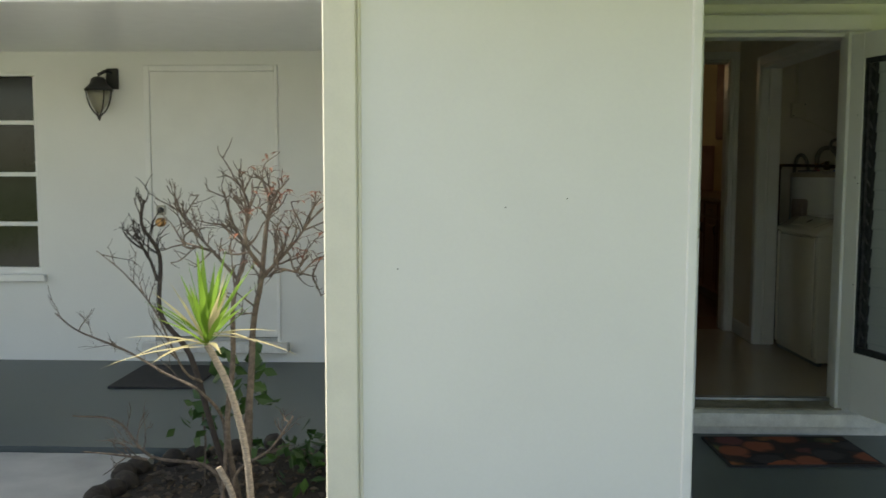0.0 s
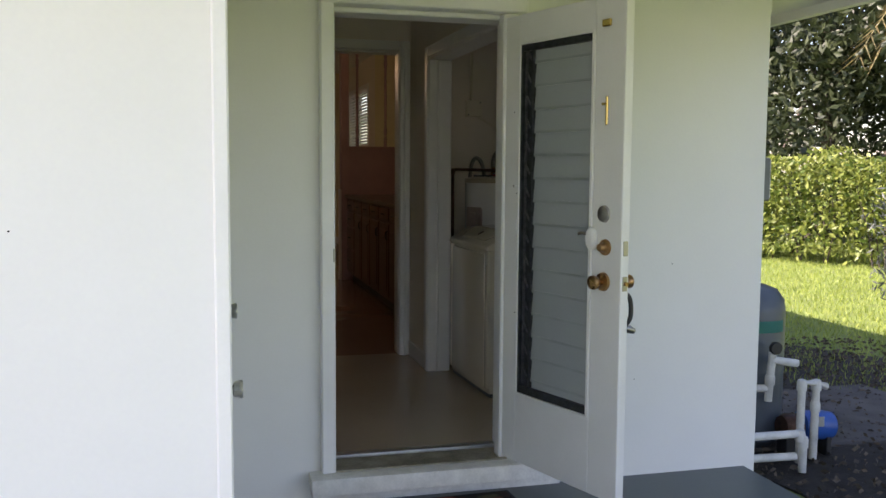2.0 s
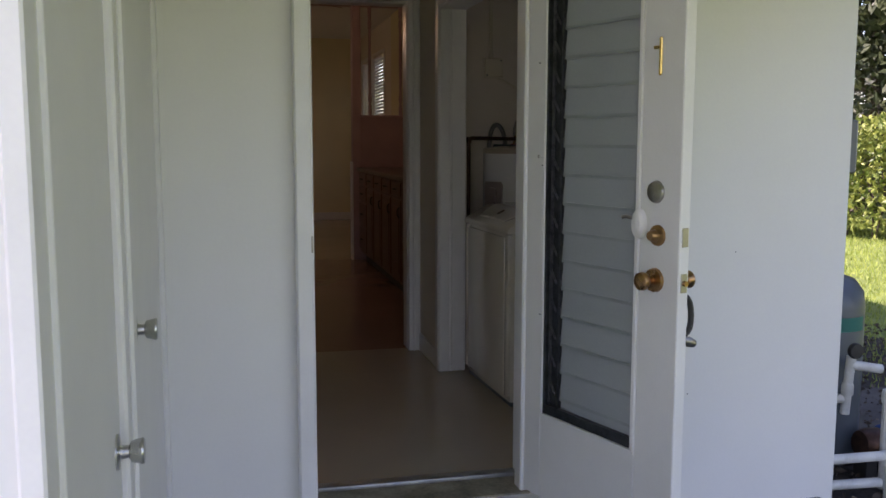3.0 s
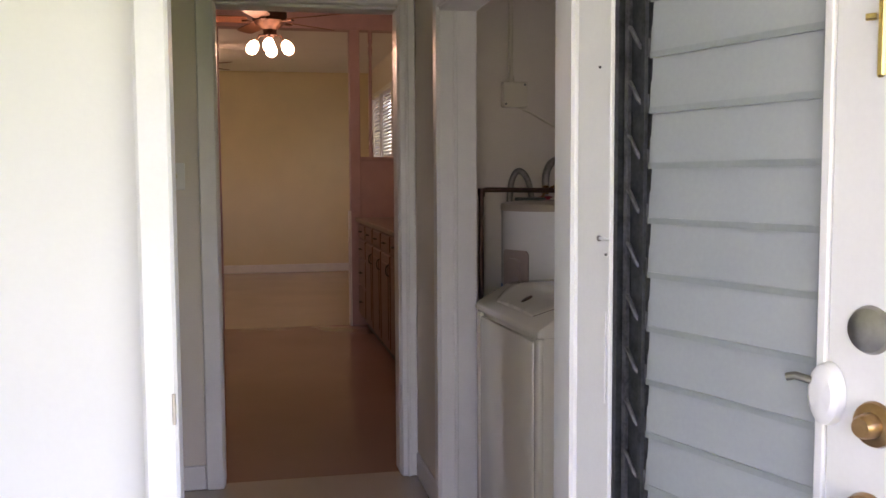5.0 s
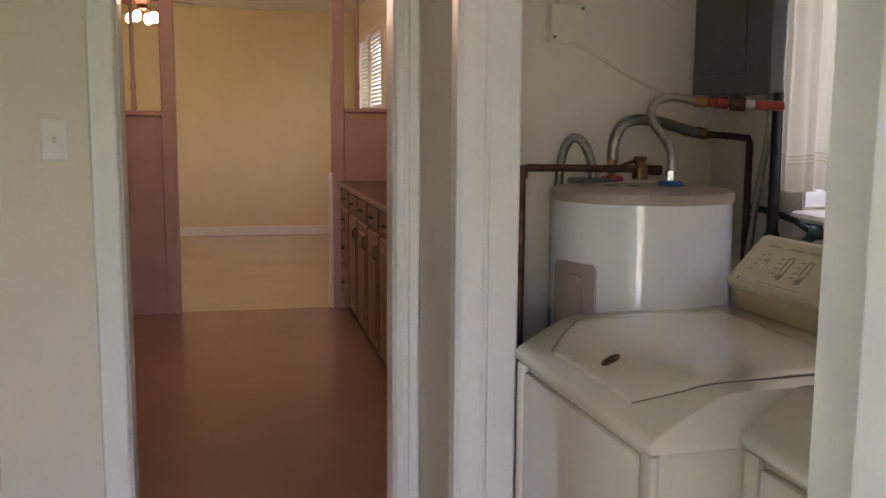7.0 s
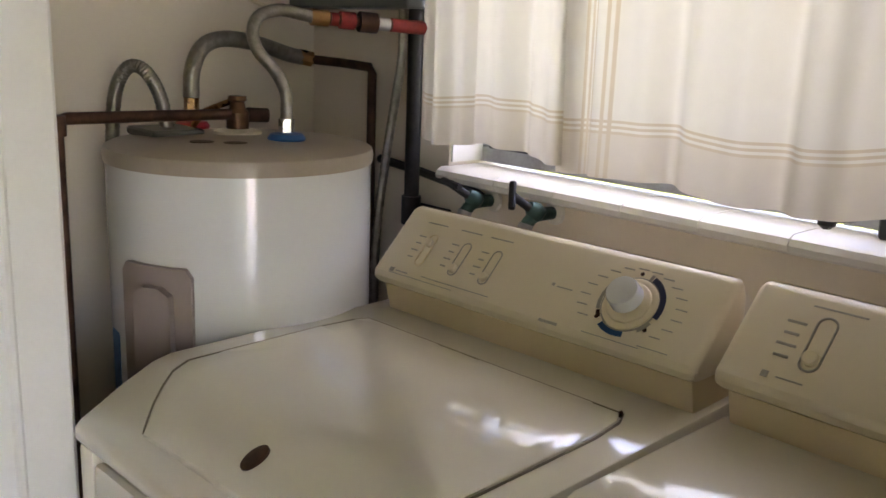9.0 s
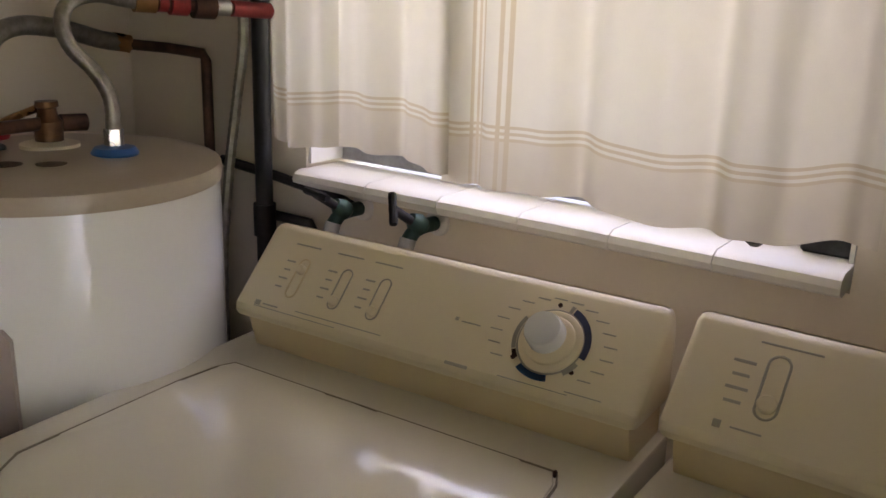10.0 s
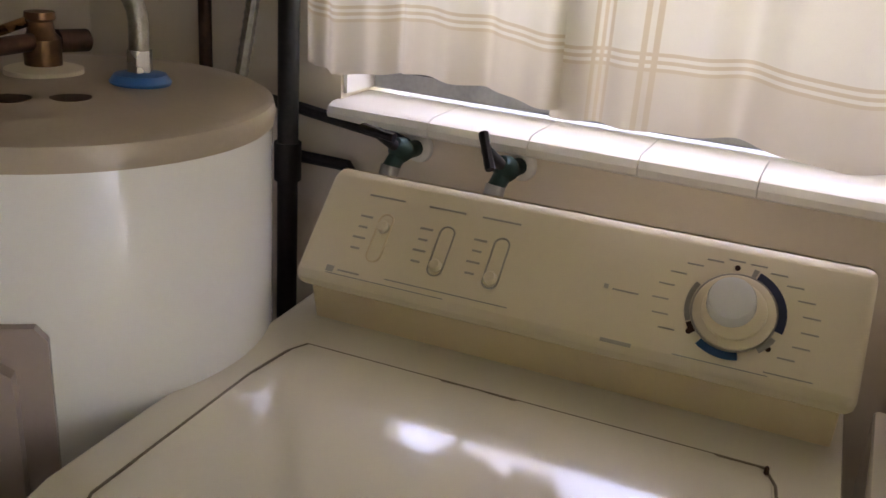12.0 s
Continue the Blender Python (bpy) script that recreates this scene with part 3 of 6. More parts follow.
leaf_part("chain_plate", box((0.600, -0.012, 1.985), (0.645, 0.0, 2.012), 0.003), GOLD, door, "brass door chain plate")
bolt = leaf_part("barrel_bolt", box((0.622, -0.007, 1.615), (0.634, 0.0, 1.725), 0.003), GOLD, door, "slim polished brass bolt")
leaf_part("bolt_knob", cyl((0.622, -0.007, 1.695), (0.610, -0.012, 1.695), 0.005), GOLD, bolt)
lev = leaf_part("crank_housing", lathe([(0.001, 0.022), (0.024, 0.021), (0.034, 0.014), (0.037, 0.0)], Matrix.Translation((0.562, -0.002, 1.178)) @ Matrix.Rotation(radians(90), 4, "X") @ Matrix.Diagonal((0.75, 1.25, 1, 1))), DOORLEAF, door, "painted louver crank housing")
leaf_part("crank_stub", tube([(0.545, -0.018, 1.195), (0.525, -0.028, 1.20), (0.512, -0.03, 1.196)], 0.006), NICKEL, lev)
leaf_part("pull_handle", tube(smooth_path([(0.690, DT, 0.985), (0.700, DT + 0.030, 0.95), (0.700, DT + 0.034, 0.88), (0.695, DT + 0.006, 0.845)], 5), 0.009), DARK, door, "dark metal outer pull handle")
leaf_part("pull_tip", lathe([(0.001, 0.05), (0.012, 0.045), (0.016, 0.02), (0.010, 0.0)], Matrix.Translation((0.697, DT + 0.012, 0.84)) @ Matrix.Rotation(radians(-110), 4, "X")), NICKEL, door)
for z in (0.40, 1.15, 1.90):
    leaf_part("hinge", cyl((-0.012, 0.020, z - 0.045), (-0.012, 0.020, z + 0.045), 0.006, seg=10), TRIM_OUT, door)
leaf_part("catch_pin", tube([(0.066, -0.008, 1.372), (0.080, -0.010, 1.372), (0.092, -0.004, 1.371)], 0.0028, 8), TRIM_OUT, door, "white painted metal pin")
leaf_part("pin_ring", lathe([(0.003, 0.0), (0.0055, 0.001), (0.0055, 0.004), (0.003, 0.005)], Matrix.Translation((0.062, -0.004, 1.372)) @ Matrix.Rotation(radians(90), 4, "X"), 12), NICKEL, door, "small metal ring")
leaf_part("edge_strip", box((0.070, -0.003, 1.06), (0.078, 0.0, 1.235), 0.001), TRIM_OUT, door, "loose white edging strip")
for u, z in ((0.076, 1.342), (0.055, 1.69), (0.548, 1.40), (0.548, 0.66), (0.074, 0.82)):
    leaf_part("screw_head", cyl((u, -0.003, z), (u, 0.002, z), 0.0024, seg=8), DARK, door)

# ---- storage closet doors in the box's side ----


def storage_door(y0, y1, knob_y, knob_z):
    d = thing("storage_door", (BOX_X, y0, 0.02), "white flush storage door with chrome knob, closed", "door", "storage doors")
    part("door_leaf", box((BOX_X - 0.002, y0, 0.03), (BOX_X + 0.008, y1, 2.08), 0.002), DOORLEAF, d)
    k = part("door_knob", lathe([(0.034, 0.0), (0.034, 0.004), (0.013, 0.007), (0.012, 0.022), (0.020, 0.026), (0.025, 0.046), (0.023, 0.050), (0.001, 0.051)], Matrix.Translation((BOX_X + 0.008, knob_y, knob_z)) @ Matrix.Rotation(radians(90), 4, "Y")), CHROME, d, "brushed chrome door knob")
    return d


storage_door(2.96, 3.53, 3.47, 0.845)
storage_door(3.785, 4.62, 3.855, 1.0)
casing("trim_storage_door", [((BOX_X - 0.002, 3.54, 0.0), (BOX_X + 0.022, 3.62, 2.2)), ((BOX_X - 0.002, 3.70, 0.0), (BOX_X + 0.022, 3.775, 2.2)), ((BOX_X - 0.002, 3.62, 0.0), (BOX_X + 0.006, 3.70, 2.2)), ((BOX_X - 0.002, 4.63, 0.0), (BOX_X + 0.02, 4.70, 2.2)), ((BOX_X - 0.002, 2.90, 2.09), (BOX_X + 0.02, 4.70, 2.16))], TRIM_OUT, "white storage door casing")
hasp = thing("hasp", (BOX_X + 0.02, 3.6, 1.95), "white painted metal hasp on the storage door", "hasp")
part("plate", box((BOX_X + 0.02, 3.585, 1.93), (BOX_X + 0.028, 3.615, 2.06), 0.002), TRIM_OUT, hasp)
part("staple", tube([(BOX_X + 0.026, 3.60, 1.955), (BOX_X + 0.05, 3.60, 1.945), (BOX_X + 0.05, 3.60, 1.915), (BOX_X + 0.026, 3.60, 1.91)], 0.004, 6), TRIM_OUT, hasp)

doormat = thing("doormat", (1.64, 4.5, 0.0), "dark woven doormat with rust and red flowers", "doormat")
part("mat_surface", box((1.255, 4.275, 0.001), (1.975, 4.715, 0.014), 0.003), MAT, doormat)
part("border", boxes(((1.242, 4.26, 0.0), (1.988, 4.275, 0.010)), ((1.242, 4.715, 0.0), (1.988, 4.73, 0.010)), ((1.242, 4.275, 0.0), (1.255, 4.715, 0.010)), ((1.975, 4.275, 0.0), (1.988, 4.715, 0.010))), TERRACOTTA, doormat, "black rubber mat edge")
doormat.rotation_euler.z = radians(2.6)

# ---- recessed porch on the far side of the storage closet ----
d2 = thing("door_2", (-1.9, 6.66, 0.1), "white flush door, closed, in the recessed porch", "door", kind="structure")
part("door_leaf", box((-2.349, 6.645, 0.155), (-1.431, 6.685, 2.114), 0.002), DOORLEAF, d2)
part("door_frame", boxes(((-2.395, 6.635, 0.10), (-2.35, 6.72, 2.16)), ((-1.43, 6.635, 0.10), (-1.405, 6.72, 2.16)), ((-2.35, 6.635, 2.115), (-1.43, 6.72, 2.16)), bevel=0.004), TRIM_OUT, d2)
part("threshold", box((-2.35, 6.64, 0.10), (-1.43, 6.72, 0.150)), ALU, d2)
part("sill", box((-2.43, 6.56, 0.045), (-1.34, 6.66, 0.12), 0.006), WORN, d2, "worn white concrete sill")
part("lock_plate", box((-2.32, 6.632, 1.065), (-2.25, 6.646, 1.135), 0.004), NICKEL, d2, "square dark metal lock plate")
part("lock_cylinder", lathe([(0.024, 0), (0.024, 0.006), (0.012, 0.012), (0.001, 0.012)], Matrix.Translation((-2.285, 6.632, 1.10)) @ Matrix.Rotation(radians(90), 4, "X")), DARK, d2)
part("door_knob", lathe([(0.034, 0), (0.034, 0.006), (0.012, 0.012), (0.012, 0.03), (0.03, 0.042), (0.032, 0.058), (0.022, 0.068), (0.001, 0.07)], Matrix.Translation((-2.283, 6.646, 1.012)) @ Matrix.Rotation(radians(90), 4, "X")), BRASS, d2, "dark bronze door knob")

win = thing("window_1", (-3.75, 6.66, 0.6), "dark awning window with white bars in the porch wall", "window", kind="structure")
zs = [0.65, 0.992, 1.361, 1.743, 2.09]
part("window_frame", boxes(((-4.3, 6.655, 0.62), (-3.203, 6.73, 0.65)), ((-4.3, 6.655, 2.085), (-3.203, 6.73, 2.11)), ((-3.225, 6.655, 0.65), (-3.203, 6.73, 2.085)), ((-4.3, 6.655, 0.65), (-4.28, 6.73, 2.085)), bevel=0.003), TRIM_OUT, win)
part("sill", box((-4.34, 6.60, 0.565), (-3.16, 6.66, 0.618), 0.006), TRIM_OUT, win)
for a, b in zip(zs, zs[1:]):
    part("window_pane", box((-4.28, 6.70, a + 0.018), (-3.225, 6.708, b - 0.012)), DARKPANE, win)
    part("sash_bar", box((-4.28, 6.660, a - 0.014), (-3.225, 6.712, a + 0.018), 0.004), TRIM_OUT, win)
blind = thing("window_blind", (-3.75, 6.8, 0.65), "closed dark horizontal blind behind the porch window", "window blind")
for k in range(34):
    part("slat", box((-4.27, 6.725, 0.66 + k * 0.042), (-3.23, 6.745, 0.664 + k * 0.042)), GREYBOX, blind)

lant = thing("wall_lantern", (-2.62, 6.65, 1.76), "dark bronze porch lantern with frosted glass", "wall lantern")
part("back_plate", box((-2.665, 6.625, 1.985), (-2.575, 6.65, 2.135), 0.006), DARK, lant)
part("arm", tube([(-2.62, 6.64, 2.10), (-2.65, 6.58, 2.11), (-2.68, 6.53, 2.08)], 0.012), DARK, lant)
part("hood", lathe([(0.100, 0.0), (0.098, 0.012), (0.060, 0.05), (0.050, 0.085), (0.030, 0.10), (0.001, 0.105)], Matrix.Translation((-2.68, 6.53, 1.965))), DARK, lant)
part("glass", lathe([(0.006, -0.155), (0.04, -0.12), (0.066, -0.06), (0.078, 0.0)], Matrix.Translation((-2.68, 6.53, 1.965))), SHADEGLASS, lant, "frosted glass lantern bowl")
for k in range(4):
    a = radians(45 + 90 * k)
    pts = [(-2.68 + r * math.cos(a), 6.53 + r * math.sin(a), 1.965 + h) for r, h in ((0.092, 0.0), (0.084, -0.06), (0.055, -0.13), (0.010, -0.18))]
    part("rib", tube(smooth_path(pts, 4), 0.006, 6), DARK, lant)
part("finial", lathe([(0.003, -0.215), (0.010, -0.20), (0.014, -0.185), (0.006, -0.175)], Matrix.Translation((-2.68, 6.53, 1.965))), DARK, lant)

mat2 = thing("doormat", (-2.1, 6.1, -0.035), "plain dark doormat by the closed door", "doormat")
part("mat_surface", box((-2.38, 5.79, -0.035), (-1.80, 6.46, -0.021), 0.003), TERRACOTTA, mat2)

# ---- entry ----
cd = thing("door_3", (0.84, 6.2, Z_IN), "white flush closet door in the entry, closed", "door", kind="structure")
part("door_leaf", box((0.812, 5.792, Z_IN + 0.01), (0.846, 6.578, 2.168), 0.002), DOORLEAF, cd)
part("door_frame", boxes(((0.79, 6.582, Z_IN), (0.866, 6.68, 2.23)), ((0.79, 5.72, Z_IN), (0.866, 5.788, 2.23)), ((0.79, 5.788, 2.172), (0.866, 6.582, 2.23)), bevel=0.004), TRIM_IN, cd)
part("door_knob", lathe([(0.030, 0.0), (0.030, 0.004), (0.012, 0.008), (0.011, 0.030), (0.022, 0.038), (0.026, 0.062), (0.022, 0.068), (0.001, 0.069)], Matrix.Translation((0.846, 6.525, 1.10)) @ Matrix.Rotation(radians(90), 4, "Y")), CHROME, cd, "brushed chrome door knob")

sw = thing("light_switch", (1.033, 7.1, 1.50), "white toggle light switch on the entry wall", "light switch")
part("cover_plate", box((0.997, 7.094, 1.445), (1.068, 7.101, 1.558), 0.003), TRIM_IN, sw)
part("toggle", box((1.028, 7.084, 1.492), (1.038, 7.096, 1.512), 0.002), CREAM, sw)

# ---- laundry ----


def prism(profile, y0, y1, bevel=0.0, seg=2):
    """A solid with an (x, z) outline, from y0 to y1."""
    bm = bmesh.new()
    a = [bm.verts.new((x, y0, z)) for x, z in profile]
    b = [bm.verts.new((x, y1, z)) for x, z in profile]
    n = len(profile)
    bm.faces.new(a)
    bm.faces.new(b[::-1])
    for k in range(n):
        bm.faces.new((a[k], b[k], b[(k + 1) % n], a[(k + 1) % n]))
    bmesh.ops.recalc_face_normals(bm, faces=bm.faces)
    if bevel:
        edges = [e for e in bm.edges if e.calc_face_angle(0) > radians(25)]
        bmesh.ops.bevel(bm, geom=edges, offset=bevel, segments=seg, affect="EDGES", profile=0.5)
    return bm


FACE0, FACE1 = Vector((2.738, 0, 1.170)), Vector((2.838, 0, 1.275))
FACE_UP = (FACE1 - FACE0).normalized()
FACE_OUT = Vector((-FACE_UP.z, 0, FACE_UP.x))


def on_face(y, s, h=0.0):
    """A place on the sloping control face: s metres up from its lower edge, h out from it."""
    p = FACE0 + FACE_UP * s + FACE_OUT * (h + 0.0016)
    return Vector((p.x, y, p.z))


def face_matrix(y, s, h=0.0):
    m = Matrix((Vector((0, -1, 0)), FACE_UP, FACE_OUT)).transposed().to_4x4()
    return Matrix.Translation(on_face(y, s, h)) @ m


def face_bars(bars, h=0.0006):
    """Thin printed bars: (y centre, s centre, width along y, height)."""
    bm = bmesh.new()
    for y, s, w, t in bars:
        b = bmesh.new()
        bm_box(b, (-w / 2, -t / 2, -0.001), (w / 2, t / 2, h))
        b.transform(face_matrix(y, s))
        tmp = bpy.data.meshes.new("tmp")
        b.to_mesh(tmp)
        b.free()
        bm.from_mesh(tmp)
        bpy.data.meshes.remove(tmp)
    return bm


def marks(bars, mat, parent):
    for b in bars:
        part("printed_mark", face_bars([b]), mat, parent)


def slot_ring(y, s, half, r, tube_r=0.0012):
    """The raised outline of a long slider slot, upright on the face."""
    pts = []
    for k in range(25):
        a = 2 * math.pi * k / 24
        u, v = r * math.cos(a), r * math.sin(a) + (half if math.sin(a) >= 0 else -half)
        pts.append(face_matrix(y, s) @ Vector((u, v, 0.0005)))
    return tube(pts + [pts[0]], tube_r, 6)


DECK = [(2.186, 0.985), (2.186, 1.006), (2.194, 1.016), (2.262, 1.056), (2.315, 1.082), (2.345, 1.089), (2.742, 1.095), (2.875, 1.097), (2.875, 0.985)]
CONSOLE = [(2.772, 1.092), (2.758, 1.145), (2.742, 1.153), (2.736, 1.164), (2.740, 1.174), (2.834, 1.273), (2.848, 1.281), (2.862, 1.275), (2.872, 1.247), (2.872, 1.092)]


def appliance(name, y0, y1, label, washer):
    left = 0.028 if washer else 0.002
    f = 0.0 if washer else 0.175
    deck = DECK if washer else [(x + f * (2.742 - x) / 0.556, z) if x < 2.742 else (x, z) for x, z in DECK]
    a = thing(name, (2.53, (y0 + y1) / 2, Z_IN), label, name.replace("_", " "))
    body = part("body", box((2.206 + f, y0 + 0.003, Z_IN + 0.02), (2.87, y1 - 0.003, 0.99), 0.008, 2), ALMOND, a)
    part("front_panel", box((2.188 + f, y0 + 0.055, Z_IN + 0.05), (2.21 + f, y1 - 0.055, 0.968), 0.010, 2), ALMOND, a)
    part("side_column", box((2.190 + f, y0 + 0.003, Z_IN + 0.05), (2.21 + f, y0 + 0.05, 0.982), 0.008, 2), ALMOND, a)
    part("side_column", box((2.190 + f, y1 - 0.05, Z_IN + 0.05), (2.21 + f, y1 - 0.003, 0.982), 0.008, 2), ALMOND, a)
    part("kick_plate", box((2.215 + f, y0 + 0.01, Z_IN if washer else Z_IN - 0.009), (2.25 + f, y1 - 0.01, Z_IN + 0.05)), GREYBOX, a)
    part("top_deck", prism(deck, y0, y1, 0.006, 2), ALMOND, a)
    if washer:
        # lid with cut front corners, its lip proud of the deck
        bm = bmesh.new()
        up = lambda x, y: Vector((x, y, (np.interp(x, [p[0] for p in DECK[2:8]], [p[1] for p in DECK[2:8]]))))
        xs = [2.225, 2.24, 2.262, 2.29, 2.315, 2.345, 2.40, 2.50, 2.60, 2.665, 2.690]
        grid = {}
        for i, x in enumerate(xs):
            inset = 0.0 if 2.345 <= x <= 2.60 else (0.09 * max(0, (2.345 - x) / 0.12) ** 1.6 if x < 2.345 else 0.02 * ((x - 2.60) / 0.090) ** 3)
            for j in range(13):
                t = j / 12
                y = (y0 + 0.06 + inset) * (1 - t) + (y1 - 0.06 - inset) * t
                p = up(x, y)
                lift = 0.0035 + 0.006 * math.sin(math.pi * t) * max(0, min(1, (2.33 - x) / 0.1))
                grid[i, j] = bm.verts.new(p + Vector((-0.002 if i == 0 else 0, 0, lift)))
        for i in range(len(xs) - 1):
            for j in range(12):
                bm.faces.new((grid[i, j], grid[i, j + 1], grid[i + 1, j + 1], grid[i + 1, j]))
        r = bmesh.ops.extrude_face_region(bm, geom=list(bm.faces))
        for v in [g for g in r["geom"] if isinstance(g, bmesh.types.BMVert)]:
            v.co.z -= 0.012
        bmesh.ops.bevel(bm, geom=[e for e in bm.edges if e.calc_face_angle(0) > radians(60)], offset=0.003, segments=2, affect="EDGES", profile=0.5)
        lid = part("lid", bm, ALMOND, a)
        seam = []
        for x in xs:
            inset = 0.0 if 2.345 <= x <= 2.60 else (0.09 * max(0, (2.345 - x) / 0.12) ** 1.6 if x < 2.345 else 0.02 * ((x - 2.60) / 0.090) ** 3)
            seam.append((x if x < 2.68 else x + 0.003, y0 + 0.056 + inset, y1 - 0.056 - inset))
        loop = [up(x, 0) + Vector((0, lo_, 0.0012)) for x, lo_, hi_ in seam] + [up(x, 0) + Vector((0, hi_, 0.0012)) for x, lo_, hi_ in seam[::-1]]
        part("lid_seam", tube(loop + [loop[0]], 0.0017, 6), SEAM, a, "thin dark gap round the lid")
        part("lid_badge", lathe([(0.0125, -0.004), (0.0125, 0.003), (0.010, 0.004), (0.001, 0.004)], Matrix.Translation((2.268, y0 + 0.335, 1.0665)) @ Matrix.Rotation(radians(-27), 4, "Y") @ Matrix.Diagonal((1.75, 1.15, 1, 1))), COPPER, lid, "small dark oval metal badge")
        part("lid_hinge", boxes(((2.680, y0 + 0.072, 1.094), (2.687, y0 + 0.077, 1.104)), bevel=0.002), COPPER, lid, "tiny rusty lid hinge")
    con = part("console", prism(CONSOLE[:2] + [(2.872, 1.145), (2.872, 1.092)], y0 + 0.014, y1 - left - 0.014, 0.004, 2), PANEL_BAND, a, "cream base band of the control console")
    face = part("control_panel", prism(CONSOLE[1:9] + [(2.872, 1.145)], y0 + 0.002, y1 - left, 0.012, 3), PANEL_FACE, a, "sloping cream control panel")
    return a, face


washer, wface = appliance("washing_machine", 5.812, 6.512, "almond-white top-loading washing machine with cream control panel", True)
dryer, dface = appliance("clothes_dryer", 5.110, 5.796, "almond-white clothes dryer with cream control panel", False)

washer.rotation_euler.z = radians(2.3)
washer.location.x += 0.003
dryer.location.x += 0.012
dryer.location.z += 0.009

# dial
DY, DS = 5.952, 0.069
dial = part("dial", lathe([(0.044, 0.0), (0.044, 0.003), (0.041, 0.005), (0.035, 0.005), (0.034, 0.009), (0.031, 0.011), (0.001, 0.011)], face_matrix(DY, DS), 40), PANEL_FACE, washer, "round cream cycle dial")
part("dial_knob", lathe([(0.0265, 0.010), (0.0255, 0.028), (0.024, 0.032), (0.018, 0.034), (0.001, 0.0345)], face_matrix(DY + 0.004, DS + 0.004), 36), ENAMEL, dial, "white dial knob")


def arc_band(a0, a1, r0, r1, mat, label=""):
    bm = bmesh.new()
    m = face_matrix(DY, DS)
    n = 14
    rows = [[bm.verts.new(m @ Vector((r * math.cos(radians(a0 + (a1 - a0) * k / n)), r * math.sin(radians(a0 + (a1 - a0) * k / n)), 0.0025))) for k in range(n + 1)] for r in (r0, r1)]
    for k in range(n):
        bm.faces.new((rows[0][k], rows[0][k + 1], rows[1][k + 1], rows[1][k]))
    bmesh.ops.solidify(bm, geom=list(bm.faces), thickness=0.003)
    return part("dial_mark", bm, mat, dial, label)


arc_band(-15, 70, 0.046, 0.055, DARKBLUEPRINT)
arc_band(72, 78, 0.046, 0.056, GREYPRINT)
arc_band(150, 205, 0.047, 0.053, GREYPRINT)
arc_band(207, 222, 0.047, 0.053, COPPER)
arc_band(235, 285, 0.047, 0.056, BLUEPRINT)
arc_band(310, 335, 0.047, 0.053, GREYPRINT)
for ang in (97, 218, 322):
    m_ = face_matrix(DY, DS) @ Matrix.Translation((0.0535 * math.cos(radians(ang)), 0.0535 * math.sin(radians(ang)), 0))
    part("dial_dot", lathe([(0.0032, 0.0), (0.0032, 0.0012), (0.001, 0.0013)], m_, 10), COPPER, dial)
bm = tube([face_matrix(DY, DS) @ Vector((0.0455 * math.cos(2 * math.pi * k / 40), 0.0455 * math.sin(2 * math.pi * k / 40), 0.001)) for k in range(41)], 0.0012, 6)
part("dial_outline", bm, GREYPRINT, dial)
for k in range(16):
    a = radians(-40 + k * 17)
    c = face_matrix(DY, DS) @ Vector((0.072 * math.cos(a) * 1.12, 0.062 * math.sin(a), 0))
    s = (c - FACE0).dot(FACE_UP)
    if 0.008 < s < 0.134 and abs(c.y - 6.17) > 0.02:
        part("printed_mark", face_bars([(c.y, s, 0.018, 0.0016)]), GREYPRINT, dial)

# three slider selectors with unreadable legends
for y, ring in ((6.392, 0), (6.308, 1), (6.236, 1)):
    for j in range(4):
        part("printed_mark", face_bars([(y + 0.022, 0.046 + j * 0.015, 0.012 + 0.005 * (j % 2), 0.0025)]), GREYPRINT, wface)
    part("printed_mark", face_bars([(y + 0.004, 0.122, 0.05, 0.0022)]), GREYPRINT, wface)
    sl = part("slider_slot", slot_ring(y - 0.006, 0.066, 0.024, 0.0095), PANEL_BAND if not ring else GREYPRINT, wface, "long rounded slider slot")
    part("slider_knob", lathe([(0.008, 0.0), (0.008, 0.006), (0.006, 0.008), (0.001, 0.008)], face_matrix(y - 0.006, 0.045 if ring else 0.08), 16), PANEL_FACE, sl)
part("maker_mark", face_bars([(6.436, 0.012, 0.010, 0.008)]), GREYPRINT, wface, "small square maker's mark")
marks([(6.410, 0.012, 0.03, 0.002), (6.36, 0.006, 0.16, 0.0012), (6.28, 0.014, 0.16, 0.0012), (6.068, 0.004, 0.035, 0.004), (6.095, 0.068, 0.005, 0.005), (6.072, 0.066, 0.03, 0.0018), (5.955, 0.006, 0.10, 0.0012), (5.885, 0.010, 0.05, 0.0012)], GREYPRINT, wface)
# dryer selector
for j in range(4):
    part("printed_mark", face_bars([(5.720, 0.05 + j * 0.017, 0.02 + 0.006 * (j % 2), 0.0035)]), GREYPRINT, dface)
dsl = part("slider_slot", slot_ring(5.682, 0.078, 0.027, 0.0125, 0.0016), GREYPRINT, dface, "long rounded slider slot")
part("slider_knob", lathe([(0.011, 0.0), (0.011, 0.006), (0.009, 0.008), (0.001, 0.008)], face_matrix(5.682, 0.056), 18), PANEL_FACE, dsl)
part("maker_mark", face_bars([(5.728, 0.020, 0.009, 0.009)]), GREYPRINT, dface, "small square maker's mark")
marks([(5.695, 0.020, 0.035, 0.002), (5.675, 0.130, 0.07, 0.0022)], GREYPRINT, dface)
